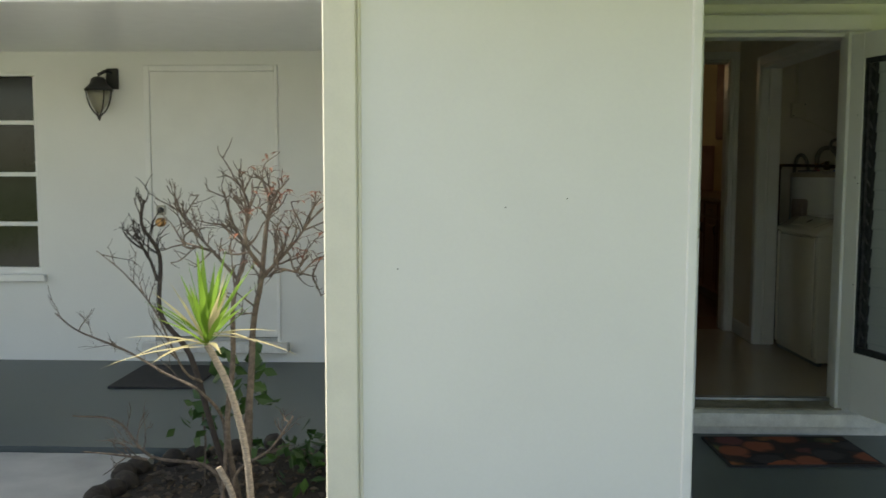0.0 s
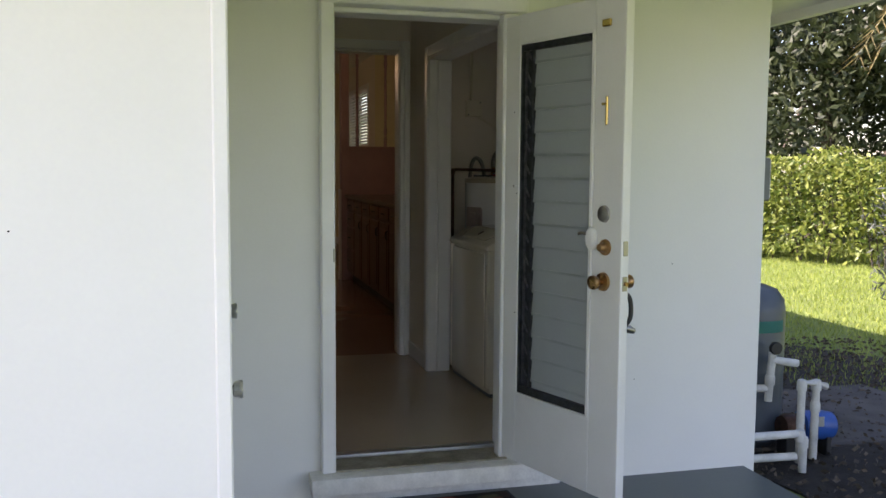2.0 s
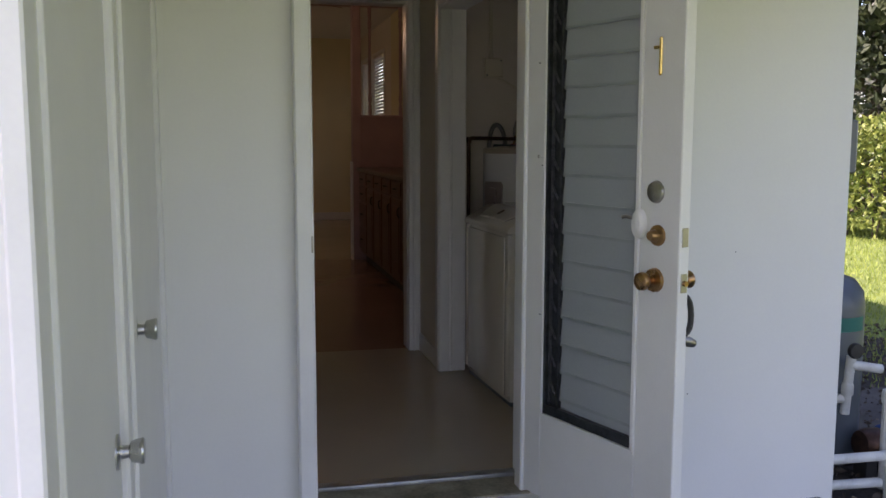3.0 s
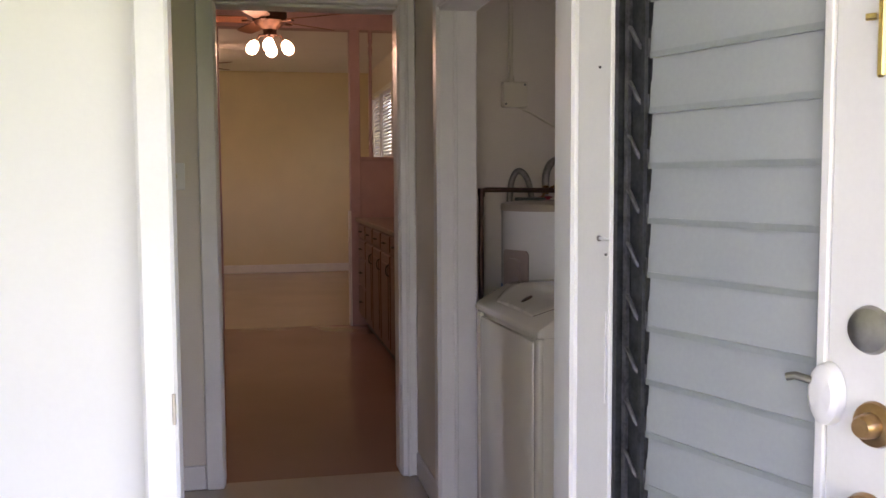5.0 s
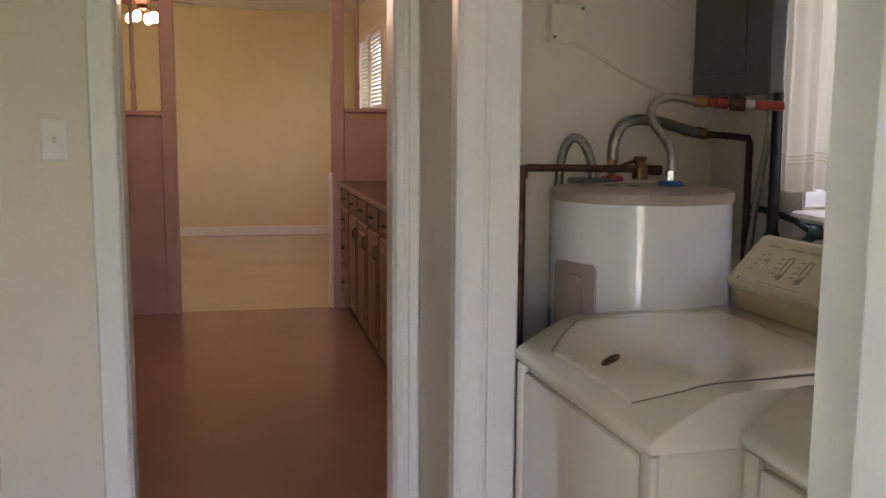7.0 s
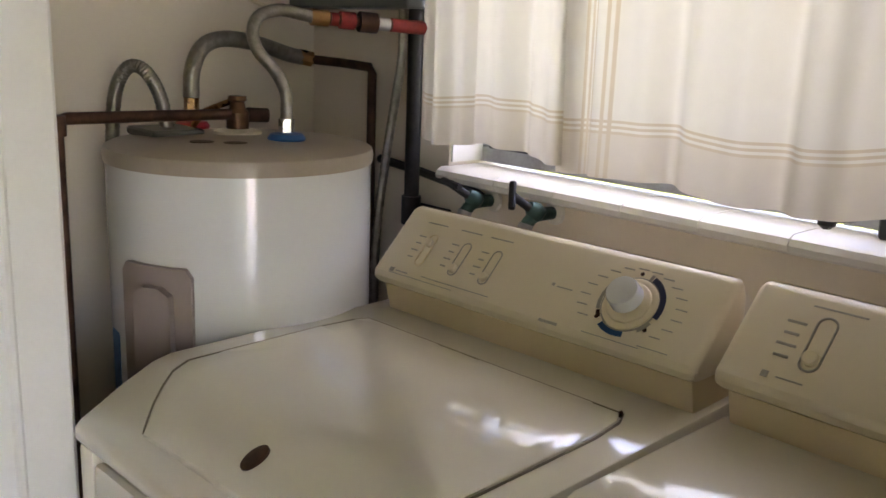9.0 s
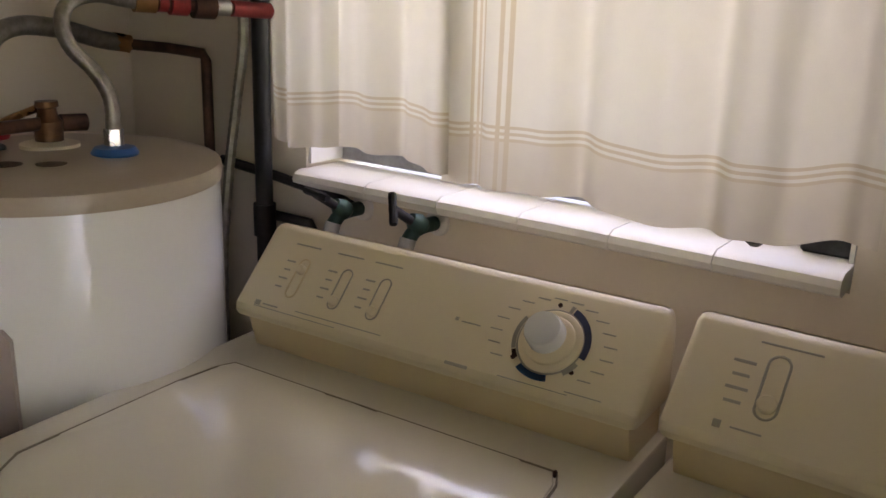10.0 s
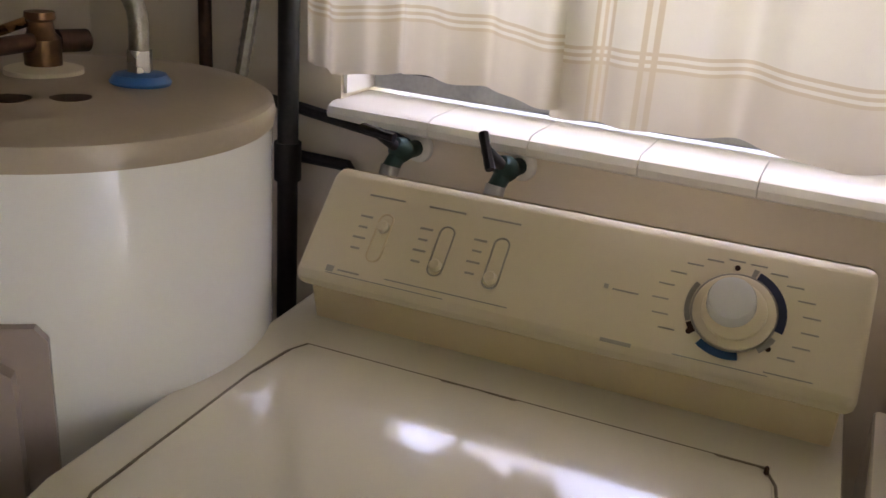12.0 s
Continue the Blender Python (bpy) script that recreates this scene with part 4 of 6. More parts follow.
part("dial", lathe([(0.050, 0.0), (0.050, 0.004), (0.040, 0.006), (0.039, 0.012), (0.030, 0.014), (0.029, 0.03), (0.001, 0.031)], face_matrix(5.30, DS), 36), ENAMEL, dryer, "round white timer dial")

# ---- water heater ----
HX, HY, HR = 2.600, 6.736, 0.246
heater = thing("water_heater", (HX, HY, Z_IN), "white cylindrical water heater with tan top", "water heater")
HM = Matrix.Translation((HX, HY, 0))
part("tank_jacket", lathe([(HR - 0.01, Z_IN + 0.02), (HR, Z_IN + 0.03), (HR, 1.36)], HM, 64), ENAMEL, heater)
part("base_ring", lathe([(HR - 0.02, Z_IN), (HR - 0.02, Z_IN + 0.03)], HM, 48), GREYBOX, heater)
part("top_cap", lathe([(HR + 0.002, 1.354), (HR + 0.004, 1.368), (HR + 0.001, 1.38), (HR - 0.008, 1.385), (0.18, 1.392), (0.001, 1.398)], HM, 64), BEIGE_CAP, heater, "tan domed metal top")


def arc_plate(a0, a1, z0, z1, r0, r1, mat, name, label, parent, n=12, round_=0.012):
    bm = bmesh.new()
    rows = []
    for i in range(9):
        t = 0.5 - 0.5 * math.cos(math.pi * i / 8)
        z = z0 + (z1 - z0) * t
        dz = min(z - z0, z1 - z)
        cut = 0 if dz >= round_ else (round_ - math.sqrt(max(0, round_ ** 2 - (round_ - dz) ** 2))) / r1
        rows.append([(HX + math.cos(a), HY + math.sin(a), z, a) for a in np.linspace(radians(a0) + cut, radians(a1) - cut, n)])
    top = [[bm.verts.new((HX + r1 * math.cos(a), HY + r1 * math.sin(a), z)) for _, _, z, a in row] for row in rows]
    low = [[bm.verts.new((HX + r0 * math.cos(a), HY + r0 * math.sin(a), z)) for _, _, z, a in row] for row in rows]
    for i in range(8):
        for j in range(n - 1):
            bm.faces.new((top[i][j], top[i][j + 1], top[i + 1][j + 1], top[i + 1][j]))
    for i in range(8):
        for j in (0, n - 1):
            bm.faces.new((top[i][j], top[i + 1][j], low[i + 1][j], low[i][j]))
    for i in (0, 8):
        for j in range(n - 1):
            bm.faces.new((top[i][j], top[i][j + 1], low[i][j + 1], low[i][j]))
    return part(name, bm, mat, parent, label)


cover = arc_plate(188, 221, 0.80, 1.198, HR - 0.002, HR + 0.012, TAUPE, "element_cover", "taupe plastic element cover", heater)
arc_plate(198, 214, 0.82, 1.165, HR + 0.01, HR + 0.028, TAUPE, "cover_boss", "", cover, 10, 0.022)
arc_plate(168, 177, 0.93, 1.05, HR - 0.002, HR + 0.002, BLUEPRINT, "sticker", "small blue and white sticker", heater, 6, 0.004)
for x, y, mat_, lab in ((2.598, 6.93, RED_PL, "red plastic pipe collar"), (2.652, 6.66, BLUE_PL, "blue plastic pipe collar")):
    part("collar", lathe([(0.034, 1.392), (0.036, 1.398), (0.030, 1.406), (0.014, 1.409)], Matrix.Translation((x, y, 0)), 28), mat_, heater, lab)
part("wiring_plate", box((2.455, 6.80, 1.388), (2.56, 6.92, 1.404), 0.004), GREYBOX, heater, "grey metal wiring cover")
part("valve_collar", lathe([(0.045, 1.392), (0.045, 1.402), (0.03, 1.406), (0.001, 1.407)], Matrix.Translation((2.615, 6.775, 0)), 28), CREAM, heater, "cream plastic ring")
for x, y in ((2.545, 6.66), (2.50, 6.70)):
    part("cap_plug", lathe([(0.022, 1.388), (0.022, 1.395), (0.001, 1.396)], Matrix.Translation((x, y, 0)), 20), COPPER, heater, "small rusty plug")

relief = thing("relief_valve", (2.615, 6.775, 1.38), "brass relief valve with copper discharge pipe", "relief valve")
part("valve_body", lathe([(0.013, 1.378), (0.014, 1.39), (0.021, 1.395), (0.022, 1.435), (0.016, 1.442), (0.014, 1.455), (0.018, 1.458), (0.017, 1.466), (0.001, 1.467)], Matrix.Translation((2.615, 6.775, 0))), BRONZE, relief, "aged brass relief valve body")
part("lever", tube([(2.60, 6.78, 1.455), (2.57, 6.82, 1.435), (2.555, 6.84, 1.405)], 0.006), BRASS, relief)
part("outlet", cyl((2.635, 6.773, 1.430), (2.675, 6.766, 1.428), 0.014), COPPER, relief)
part("discharge_pipe", tube([(2.60, 6.774, 1.432), (2.40, 6.745, 1.436), (2.275, 6.73, 1.438), (2.262, 6.729, 1.434), (2.258, 6.729, 1.42), (2.258, 6.729, 0.9), (2.256, 6.729, Z_IN)], 0.0105, 12), COPPER, relief, "dark tarnished copper pipe")
part("elbow", lathe([(0.014, -0.022), (0.015, 0.0), (0.014, 0.012)], Matrix.Translation((2.259, 6.729, 1.432)), 14), COPPER, relief)

relief.location.z += 0.002

hose = thing("electric_conduit", (2.52, 6.88, 1.37), "grey flexible metal conduit on the water heater", "conduit")
part("flexible_conduit", tube(smooth_path([(2.515, 6.865, 1.372), (2.514, 6.868, 1.42), (2.506, 6.88, 1.48), (2.488, 6.90, 1.522), (2.466, 6.92, 1.528), (2.449, 6.94, 1.49), (2.442, 6.95, 1.42), (2.44, 6.955, 1.30), (2.44, 6.96, 0.8)], 12), 0.0125, 10, ribs=0.12), STEEL, hose)
part("connector", lathe([(0.018, 1.374), (0.018, 1.40), (0.014, 1.405)], Matrix.Translation((2.515, 6.865, 0)), 16), ALU, hose)

hose.location.z -= 0.013

hot = thing("hot_water_hose", (2.598, 6.93, 1.38), "braided steel hot water hose on the heater", "hose")
part("nipple", cyl((2.598, 6.93, 1.378), (2.598, 6.93, 1.415), 0.011), ALU, hot)
part("nut", cyl((2.598, 6.93, 1.412), (2.598, 6.93, 1.45), 0.015, seg=6), BRASS, hot)
part("braided_hose", tube(smooth_path([(2.598, 6.93, 1.45), (2.602, 6.93, 1.505), (2.630, 6.935, 1.552), (2.69, 6.95, 1.568), (2.78, 6.97, 1.558), (2.86, 6.985, 1.538), (2.905, 6.99, 1.530)], 10), 0.0165, 12, ribs=0.03), STEEL, hot)
part("nut", tube([(2.895, 6.99, 1.533), (2.925, 6.985, 1.527)], 0.018, 8), BRASS, hot)
part("copper_pipe", tube([(2.92, 6.985, 1.527), (2.965, 6.92, 1.522), (2.985, 6.845, 1.516), (2.985, 6.835, 1.503), (2.985, 6.835, 1.3), (2.985, 6.835, Z_IN)], 0.0105, 12), COPPER, hot, "dark tarnished copper pipe")

hot.location.z += 0.004

cold = thing("cold_water_hose", (2.652, 6.66, 1.38), "braided steel cold water hose with red shut-off pipe", "hose")
part("nipple", cyl((2.652, 6.66, 1.378), (2.652, 6.66, 1.44), 0.0115), CHROME, cold)
part("nut", cyl((2.652, 6.66, 1.418), (2.652, 6.66, 1.444), 0.015, seg=6), CHROME, cold, "bright hexagonal nut")
part("braided_hose", tube(smooth_path([(2.652, 6.66, 1.44), (2.652, 6.662, 1.49), (2.640, 6.68, 1.53), (2.617, 6.70, 1.565), (2.612, 6.71, 1.60), (2.630, 6.715, 1.628), (2.67, 6.71, 1.640), (2.71, 6.70, 1.634), (2.735, 6.695, 1.630)], 8), 0.0115, 12, ribs=0.04), STEEL, cold)
A, B = Vector((2.73, 6.697, 1.630)), Vector((2.96, 6.625, 1.617))
part("pipe", tube([A, B], 0.010, 12), COPPER, cold)
for t0, t1, r, mat_ in ((0.0, 0.14, 0.016, BRASS), (0.16, 0.22, 0.013, COPPER_RED), (0.24, 0.36, 0.017, COPPER_RED), (0.40, 0.55, 0.020, COPPER), (0.56, 0.66, 0.013, CHROME), (0.68, 1.0, 0.0135, COPPER_RED)):
    part("fitting", cyl(A.lerp(B, t0), A.lerp(B, t1), r, seg=14), mat_, cold)
cold.location.z -= 0.010

jb = thing("junction_box", (2.50, 7.09, 1.86), "cream electrical junction box on the laundry wall", "junction box")
part("cover", box((2.443, 7.06, 1.803), (2.556, 7.10, 1.915), 0.004), CREAM, jb)
part("conduit", cyl((2.485, 7.088, 1.915), (2.485, 7.088, CEIL_ENTRY), 0.011), CREAM, jb, "painted conduit up the wall")
part("connector", cyl((2.485, 7.086, 1.912), (2.485, 7.086, 1.94), 0.016), CREAM, jb)
for x, z in ((2.456, 1.816), (2.543, 1.902)):
    part("screw", cyl((x, 7.056, z), (x, 7.062, z), 0.005, seg=8), GREYBOX, jb)
wire = thing("wall_wire", (2.53, 7.09, 1.80), "painted cable slanting down from the junction box", "cable")
part("cable", tube(smooth_path([(2.525, 7.092, 1.803), (2.60, 7.092, 1.77), (2.72, 7.092, 1.705), (2.84, 7.092, 1.655), (2.90, 7.092, 1.635)], 6), 0.006, 8), CREAM, wire)

eb = thing("breaker_panel", (2.99, 6.85, 1.95), "dark grey electric breaker panel on the wall", "breaker panel")
part("cabinet", box((2.912, 6.63, 1.645), (3.01, 7.06, 2.30), 0.004), GREYBOX, eb)
part("panel_door", box((2.905, 6.755, 1.70), (2.912, 7.045, 2.28), 0.003), GREYBOX, eb)
arm = thing("armoured_cable", (2.955, 6.93, 1.63), "grey armoured cable below the breaker panel", "cable")
part("cable", tube(smooth_path([(2.975, 6.72, 1.66), (2.975, 6.72, 1.55), (2.97, 6.735, 1.45), (2.965, 6.76, 1.3), (2.96, 6.78, 1.1), (2.96, 6.78, 0.7)], 20), 0.0095, 8, ribs=0.15), STEEL, arm)

dp = thing("drain_pipe", (2.935, 6.66, Z_IN), "black iron standpipe beside the washing machine", "pipe")
part("standpipe", cyl((2.965, 6.665, Z_IN), (2.965, 6.665, 2.25), 0.016), BLACKPIPE, dp)
part("coupling", cyl((2.965, 6.665, 1.20), (2.965, 6.665, 1.26), 0.021), BLACKPIPE, dp)
part("supply_pipe", tube([(2.985, 6.80, 1.322), (2.988, 6.66, 1.310), (2.988, 6.50, 1.292), (2.985, 6.47, 1.284)], 0.0095, 10), BLACKPIPE, dp)
part("supply_pipe", tube([(2.985, 6.66, 1.235), (2.985, 6.57, 1.235), (2.985, 6.545, 1.20)], 0.0095, 10), BLACKPIPE, dp)


def spigot(y, z, turn):
    """A wall tap: body out of the wall, outlet bent down, stem slanting up and out to a cross-bar handle."""
    s = thing("water_tap", (3.0, y, z), "green bronze washing machine tap on the wall", "tap", "taps above the washing machine")
    part("flange", lathe([(0.024, 0.0), (0.022, 0.006), (0.014, 0.010)], Matrix.Translation((3.01, y, z)) @ Matrix.Rotation(radians(-90), 4, "Y"), 16), WORN, s, "paint-splashed wall flange")
    part("valve_body", tube(smooth_path([(3.0, y, z), (2.975, y + 0.002, z), (2.955, y + 0.006, z - 0.004), (2.940, y + 0.010, z - 0.020)], 4), 0.0125, 12), GREENBRONZE, s)
    part("bonnet", lathe([(0.013, -0.012), (0.018, -0.006), (0.018, 0.006), (0.014, 0.014), (0.010, 0.022)], Matrix.Translation((2.960, y + 0.004, z + 0.004)) @ Vector((-0.75, 0.12, 0.62)).to_track_quat("Z", "Y").to_matrix().to_4x4(), 14), GREENBRONZE, s)
    part("hose_thread", cyl((2.942, y + 0.010, z - 0.016), (2.934, y + 0.012, z - 0.040), 0.0140, seg=14), ALU, s)
    top = Vector((2.903, y + 0.012, z + 0.040))
    st = part("stem", cyl((2.955, y + 0.004, z + 0.006), top, 0.0080, seg=12), BLACKPIPE, s)
    d = Vector((0.35 * math.sin(turn), math.cos(turn), 0.55 * math.sin(turn))).normalized() * 0.027
    part("handle", tube([top - d, top - d * 0.75, top - d * 0.3, top, top + d * 0.3, top + d * 0.75, top + d], 0.0066, 8, ribs=0.12), BLACKPIPE, st, "dark cross-bar tap handle")
    return s


spigot(6.463, 1.278, 0.2)
spigot(6.300, 1.280, 1.25)

# window, sill and curtain over the washing machine
w2 = thing("window_2", (3.1, 6.13, 1.30), "aluminium laundry window with a tiled sill", "window", kind="structure")
part("window_frame", boxes(((3.100, 5.655, 1.335), (3.170, 6.60, 1.368)), ((3.100, 5.655, 2.21), (3.170, 6.60, 2.25)), ((3.100, 5.655, 1.368), (3.170, 5.69, 2.21)), ((3.100, 6.565, 1.368), (3.170, 6.60, 2.21)), ((3.110, 5.69, 1.80), (3.160, 6.565, 1.83)), bevel=0.003), ALU, w2)
part("sash", boxes(((3.092, 5.69, 1.366), (3.102, 6.565, 1.374)), ((3.130, 5.70, 1.375), (3.140, 6.56, 1.40))), TRACK, w2)
for z0, z1 in ((1.38, 1.80), (1.83, 2.21)):
    p_ = part("window_pane", box((3.134, 5.69, z0), (3.138, 6.565, z1)), CLEAR, w2)
    p_.visible_shadow = False
crank = part("window_crank", tube(smooth_path([(3.072, 5.705, 1.355), (3.04, 5.725, 1.372), (3.0, 5.745, 1.366), (2.985, 5.765, 1.362)], 5), 0.006, 8), DARK, w2, "dark window crank handle")
part("crank_knob", lathe([(0.006, 0.0), (0.013, 0.006), (0.013, 0.018), (0.004, 0.022)], Matrix.Translation((2.978, 5.772, 1.348)), 14), DARK, crank)
part("crank_box", box((3.060, 5.668, 1.330), (3.100, 5.735, 1.368), 0.004), TRACK, w2, "dark worn crank gear box")
ys = [5.66, 5.825, 5.978, 6.13, 6.283, 6.436, 6.605]
for a, b in zip(ys, ys[1:]):
    prof = [(2.994, 1.297), (2.981, 1.303), (2.977, 1.313), (2.981, 1.323), (2.994, 1.329), (3.10, 1.330), (3.10, 1.297)]
    part("sill_tile", prism(prof, a + 0.0008, b - 0.0008), TRIM_IN, w2, "white rounded sill tile")
part("reveal", boxes(((3.014, 6.592, 1.338), (3.10, 6.598, 2.245)), ((3.014, 5.657, 1.338), (3.10, 5.663, 2.245))), TRIM_IN, w2)


def curtain_panel(y0, y1, zb, x0, phase, folds, stripes, label):
    c = thing("curtain", (x0, (y0 + y1) / 2, zb), label, "curtain", "laundry window curtains")
    ny = 110
    zs_ = [zb, zb + 0.012, zb + 0.04, zb + 0.066] + [zb + 0.072 + 0.0045 * k for k in range(7)] + [zb + 0.12 + 0.09 * k for k in range(10)]
    bm = bmesh.new()
    rows_ = []
    for i, z in enumerate(zs_):
        row = []
        for j in range(ny + 1):
            t = j / ny
            hang = (z - zb) / 0.95
            amp = 0.016 * (1 - 0.35 * hang)
            ph = phase + 2 * math.pi * folds * t + 0.5 * math.sin(5 * t + phase)
            wob = noise.noise((t * 6, phase, hang * 1.5))
            x = x0 + amp * math.sin(ph) + 0.008 * math.sin(2.3 * ph + 1) + 0.012 * wob
            sag = 0.008 * math.sin(ph * 0.5 + phase) + 0.006 * wob
            row.append(bm.verts.new((min(x, 3.002), y0 + (y1 - y0) * t + 0.006 * math.cos(ph), z + sag * (1 - hang))))
        rows_.append(row)
    for i in range(len(zs_) - 1):
        for j in range(ny):
            f = bm.faces.new((rows_[i][j], rows_[i][j + 1], rows_[i + 1][j + 1], rows_[i + 1][j]))
            y = y0 + (y1 - y0) * (j + 0.5) / ny
            f.material_index = 1 if (4 <= i <= 9 and i % 2 == 0) or any(abs(y - s) < 0.0035 for s in stripes) else (2 if i < 4 else 0)
    part("cloth", bm, [CLOTH, CLOTH_TAN, CLOTH_HEM], c, angle=180)
    return c


curtain_panel(5.615, 6.250, 1.374, 2.922, 0.4, 3.5, (6.195, 6.183, 6.171, 6.128, 6.116), "off-white cotton curtain with tan woven stripes")
curtain_panel(6.21, 6.632, 1.388, 2.950, 2.2, 3.0, (6.225, 6.235), "off-white cotton curtain with tan woven stripes")
rod = thing("curtain_rod", (2.98, 6.13, 2.32), "white curtain rod over the laundry window", "curtain rod")
part("rod", cyl((2.94, 5.60, 2.32), (2.94, 6.66, 2.32), 0.008), TRIM_IN, rod)

# ---- kitchen and living room ----
base = thing("kitchen_divider", (0.2, Y_DIV, Z_IN), "pink panelled half wall with post and header", "room divider")
part("panel", box((-2.5, Y_DIV, Z_IN), (0.985, Y_DIV + 0.10, 1.62), 0.004), PINK, base)
part("cap", box((-2.5, Y_DIV - 0.03, 1.62), (0.985, Y_DIV + 0.13, 1.655), 0.005), PINK, base)
part("post", box((0.975, Y_DIV - 0.02, Z_IN), (1.072, Y_DIV + 0.12, 2.82), 0.005), PINK, base)
part("end_panel", box((2.215, Y_DIV - 0.02, Z_IN), (2.305, Y_DIV + 0.12, 2.82), 0.005), PINK, base)
part("white_edge", box((2.198, Y_DIV - 0.02, Z_IN), (2.215, Y_DIV + 0.12, 1.2), 0.003), TRIM_IN, base)
part("backsplash", box((2.305, Y_DIV, Z_IN), (2.995, Y_DIV + 0.10, 1.66), 0.003), PINK, base)
part("cap", box((2.305, Y_DIV - 0.02, 1.66), (2.995, Y_DIV + 0.12, 1.69), 0.004), PINK, base)
part("header", box((-2.5, Y_DIV - 0.02, 2.82), (2.995, Y_DIV + 0.12, CEIL_ROOM), 0.004), PINK, base)
for x, y0 in ((2.41, 1.69), (0.78, 1.655), (0.43, 1.655), (2.74, 1.69)):
    h = 2.82 - y0
    part("spindle", lathe([(0.02, 0), (0.02, 0.10), (0.012, 0.12), (0.022, 0.17), (0.014, 0.24), (0.017, h * 0.5), (0.014, h - 0.24), (0.022, h - 0.17), (0.012, h - 0.12), (0.02, h - 0.10), (0.02, h)], Matrix.Translation((x, Y_DIV + 0.05, y0)), 12), PINK, base, "turned wooden spindle")


def cabinet_unit(y0, y1, drawers_only):
    c = thing("base_cabinet", (2.35, (y0 + y1) / 2, Z_IN), "reddish-brown wooden kitchen base cabinet", "kitchen cabinet", "kitchen base cabinets")
    part("carcass", box((2.29, y0, Z_IN + 0.10), (2.99, y1, 1.105)), CABINET, c)
    part("toe_kick", box((2.345, y0, Z_IN), (2.99, y1, Z_IN + 0.10)), DARK, c)
    rows_ = [(0.97, 1.085), (0.80, 0.95), (0.55, 0.78), (0.28, 0.53)] if drawers_only else [(0.97, 1.085), (0.28, 0.945)]
    for z0, z1 in rows_:
        nm = "drawer_front" if z1 - z0 < 0.3 else "cabinet_door"
        f = part(nm, box((2.27, y0 + 0.02, z0), (2.29, y1 - 0.02, z1), 0.006), CABINET, c)
        if nm == "cabinet_door":
            part("raised_panel", box((2.264, y0 + 0.07, z0 + 0.06), (2.275, y1 - 0.07, z1 - 0.06), 0.005), CABINET, f)
            part("handle", tube(smooth_path([(2.27, y0 + 0.045, z1 - 0.06), (2.25, y0 + 0.045, z1 - 0.075), (2.25, y0 + 0.045, z1 - 0.125), (2.27, y0 + 0.045, z1 - 0.14)], 3), 0.005, 6), DARK, f, "dark metal handle")
        else:
            m = (y0 + y1) / 2
            part("handle", tube(smooth_path([(2.27, m - 0.045, (z0 + z1) / 2), (2.248, m - 0.035, (z0 + z1) / 2), (2.248, m + 0.035, (z0 + z1) / 2), (2.27, m + 0.045, (z0 + z1) / 2)], 3), 0.005, 6), DARK, f, "dark metal handle")


edges_ = [7.95, 8.43, 8.91, 9.39, 9.87, 10.35, 10.83, 11.36]
for k, (a, b) in enumerate(zip(edges_, edges_[1:])):
    cabinet_unit(a + 0.002, b - 0.002, k == 6)
worktop = thing("worktop", (2.62, 9.6, 1.105), "dark laminate kitchen worktop on the cabinets", "worktop")
part("slab", box((2.250, 7.93, 1.106), (2.995, 11.375, 1.14), 0.005), COUNTER, worktop)
for y0, y1 in ((8.2, 9.1), (9.1, 10.0)):
    uc = thing("wall_cabinet", (2.8, (y0 + y1) / 2, 1.75), "dark wooden kitchen wall cabinet", "kitchen cabinet", "kitchen wall cabinets")
    part("carcass", box((2.65, y0 + 0.002, 1.72), (2.996, y1 - 0.002, 2.60)), CABINET, uc)
    part("cabinet_door", box((2.632, y0 + 0.015, 1.735), (2.65, y1 - 0.015, 2.585), 0.005), CABINET, uc)


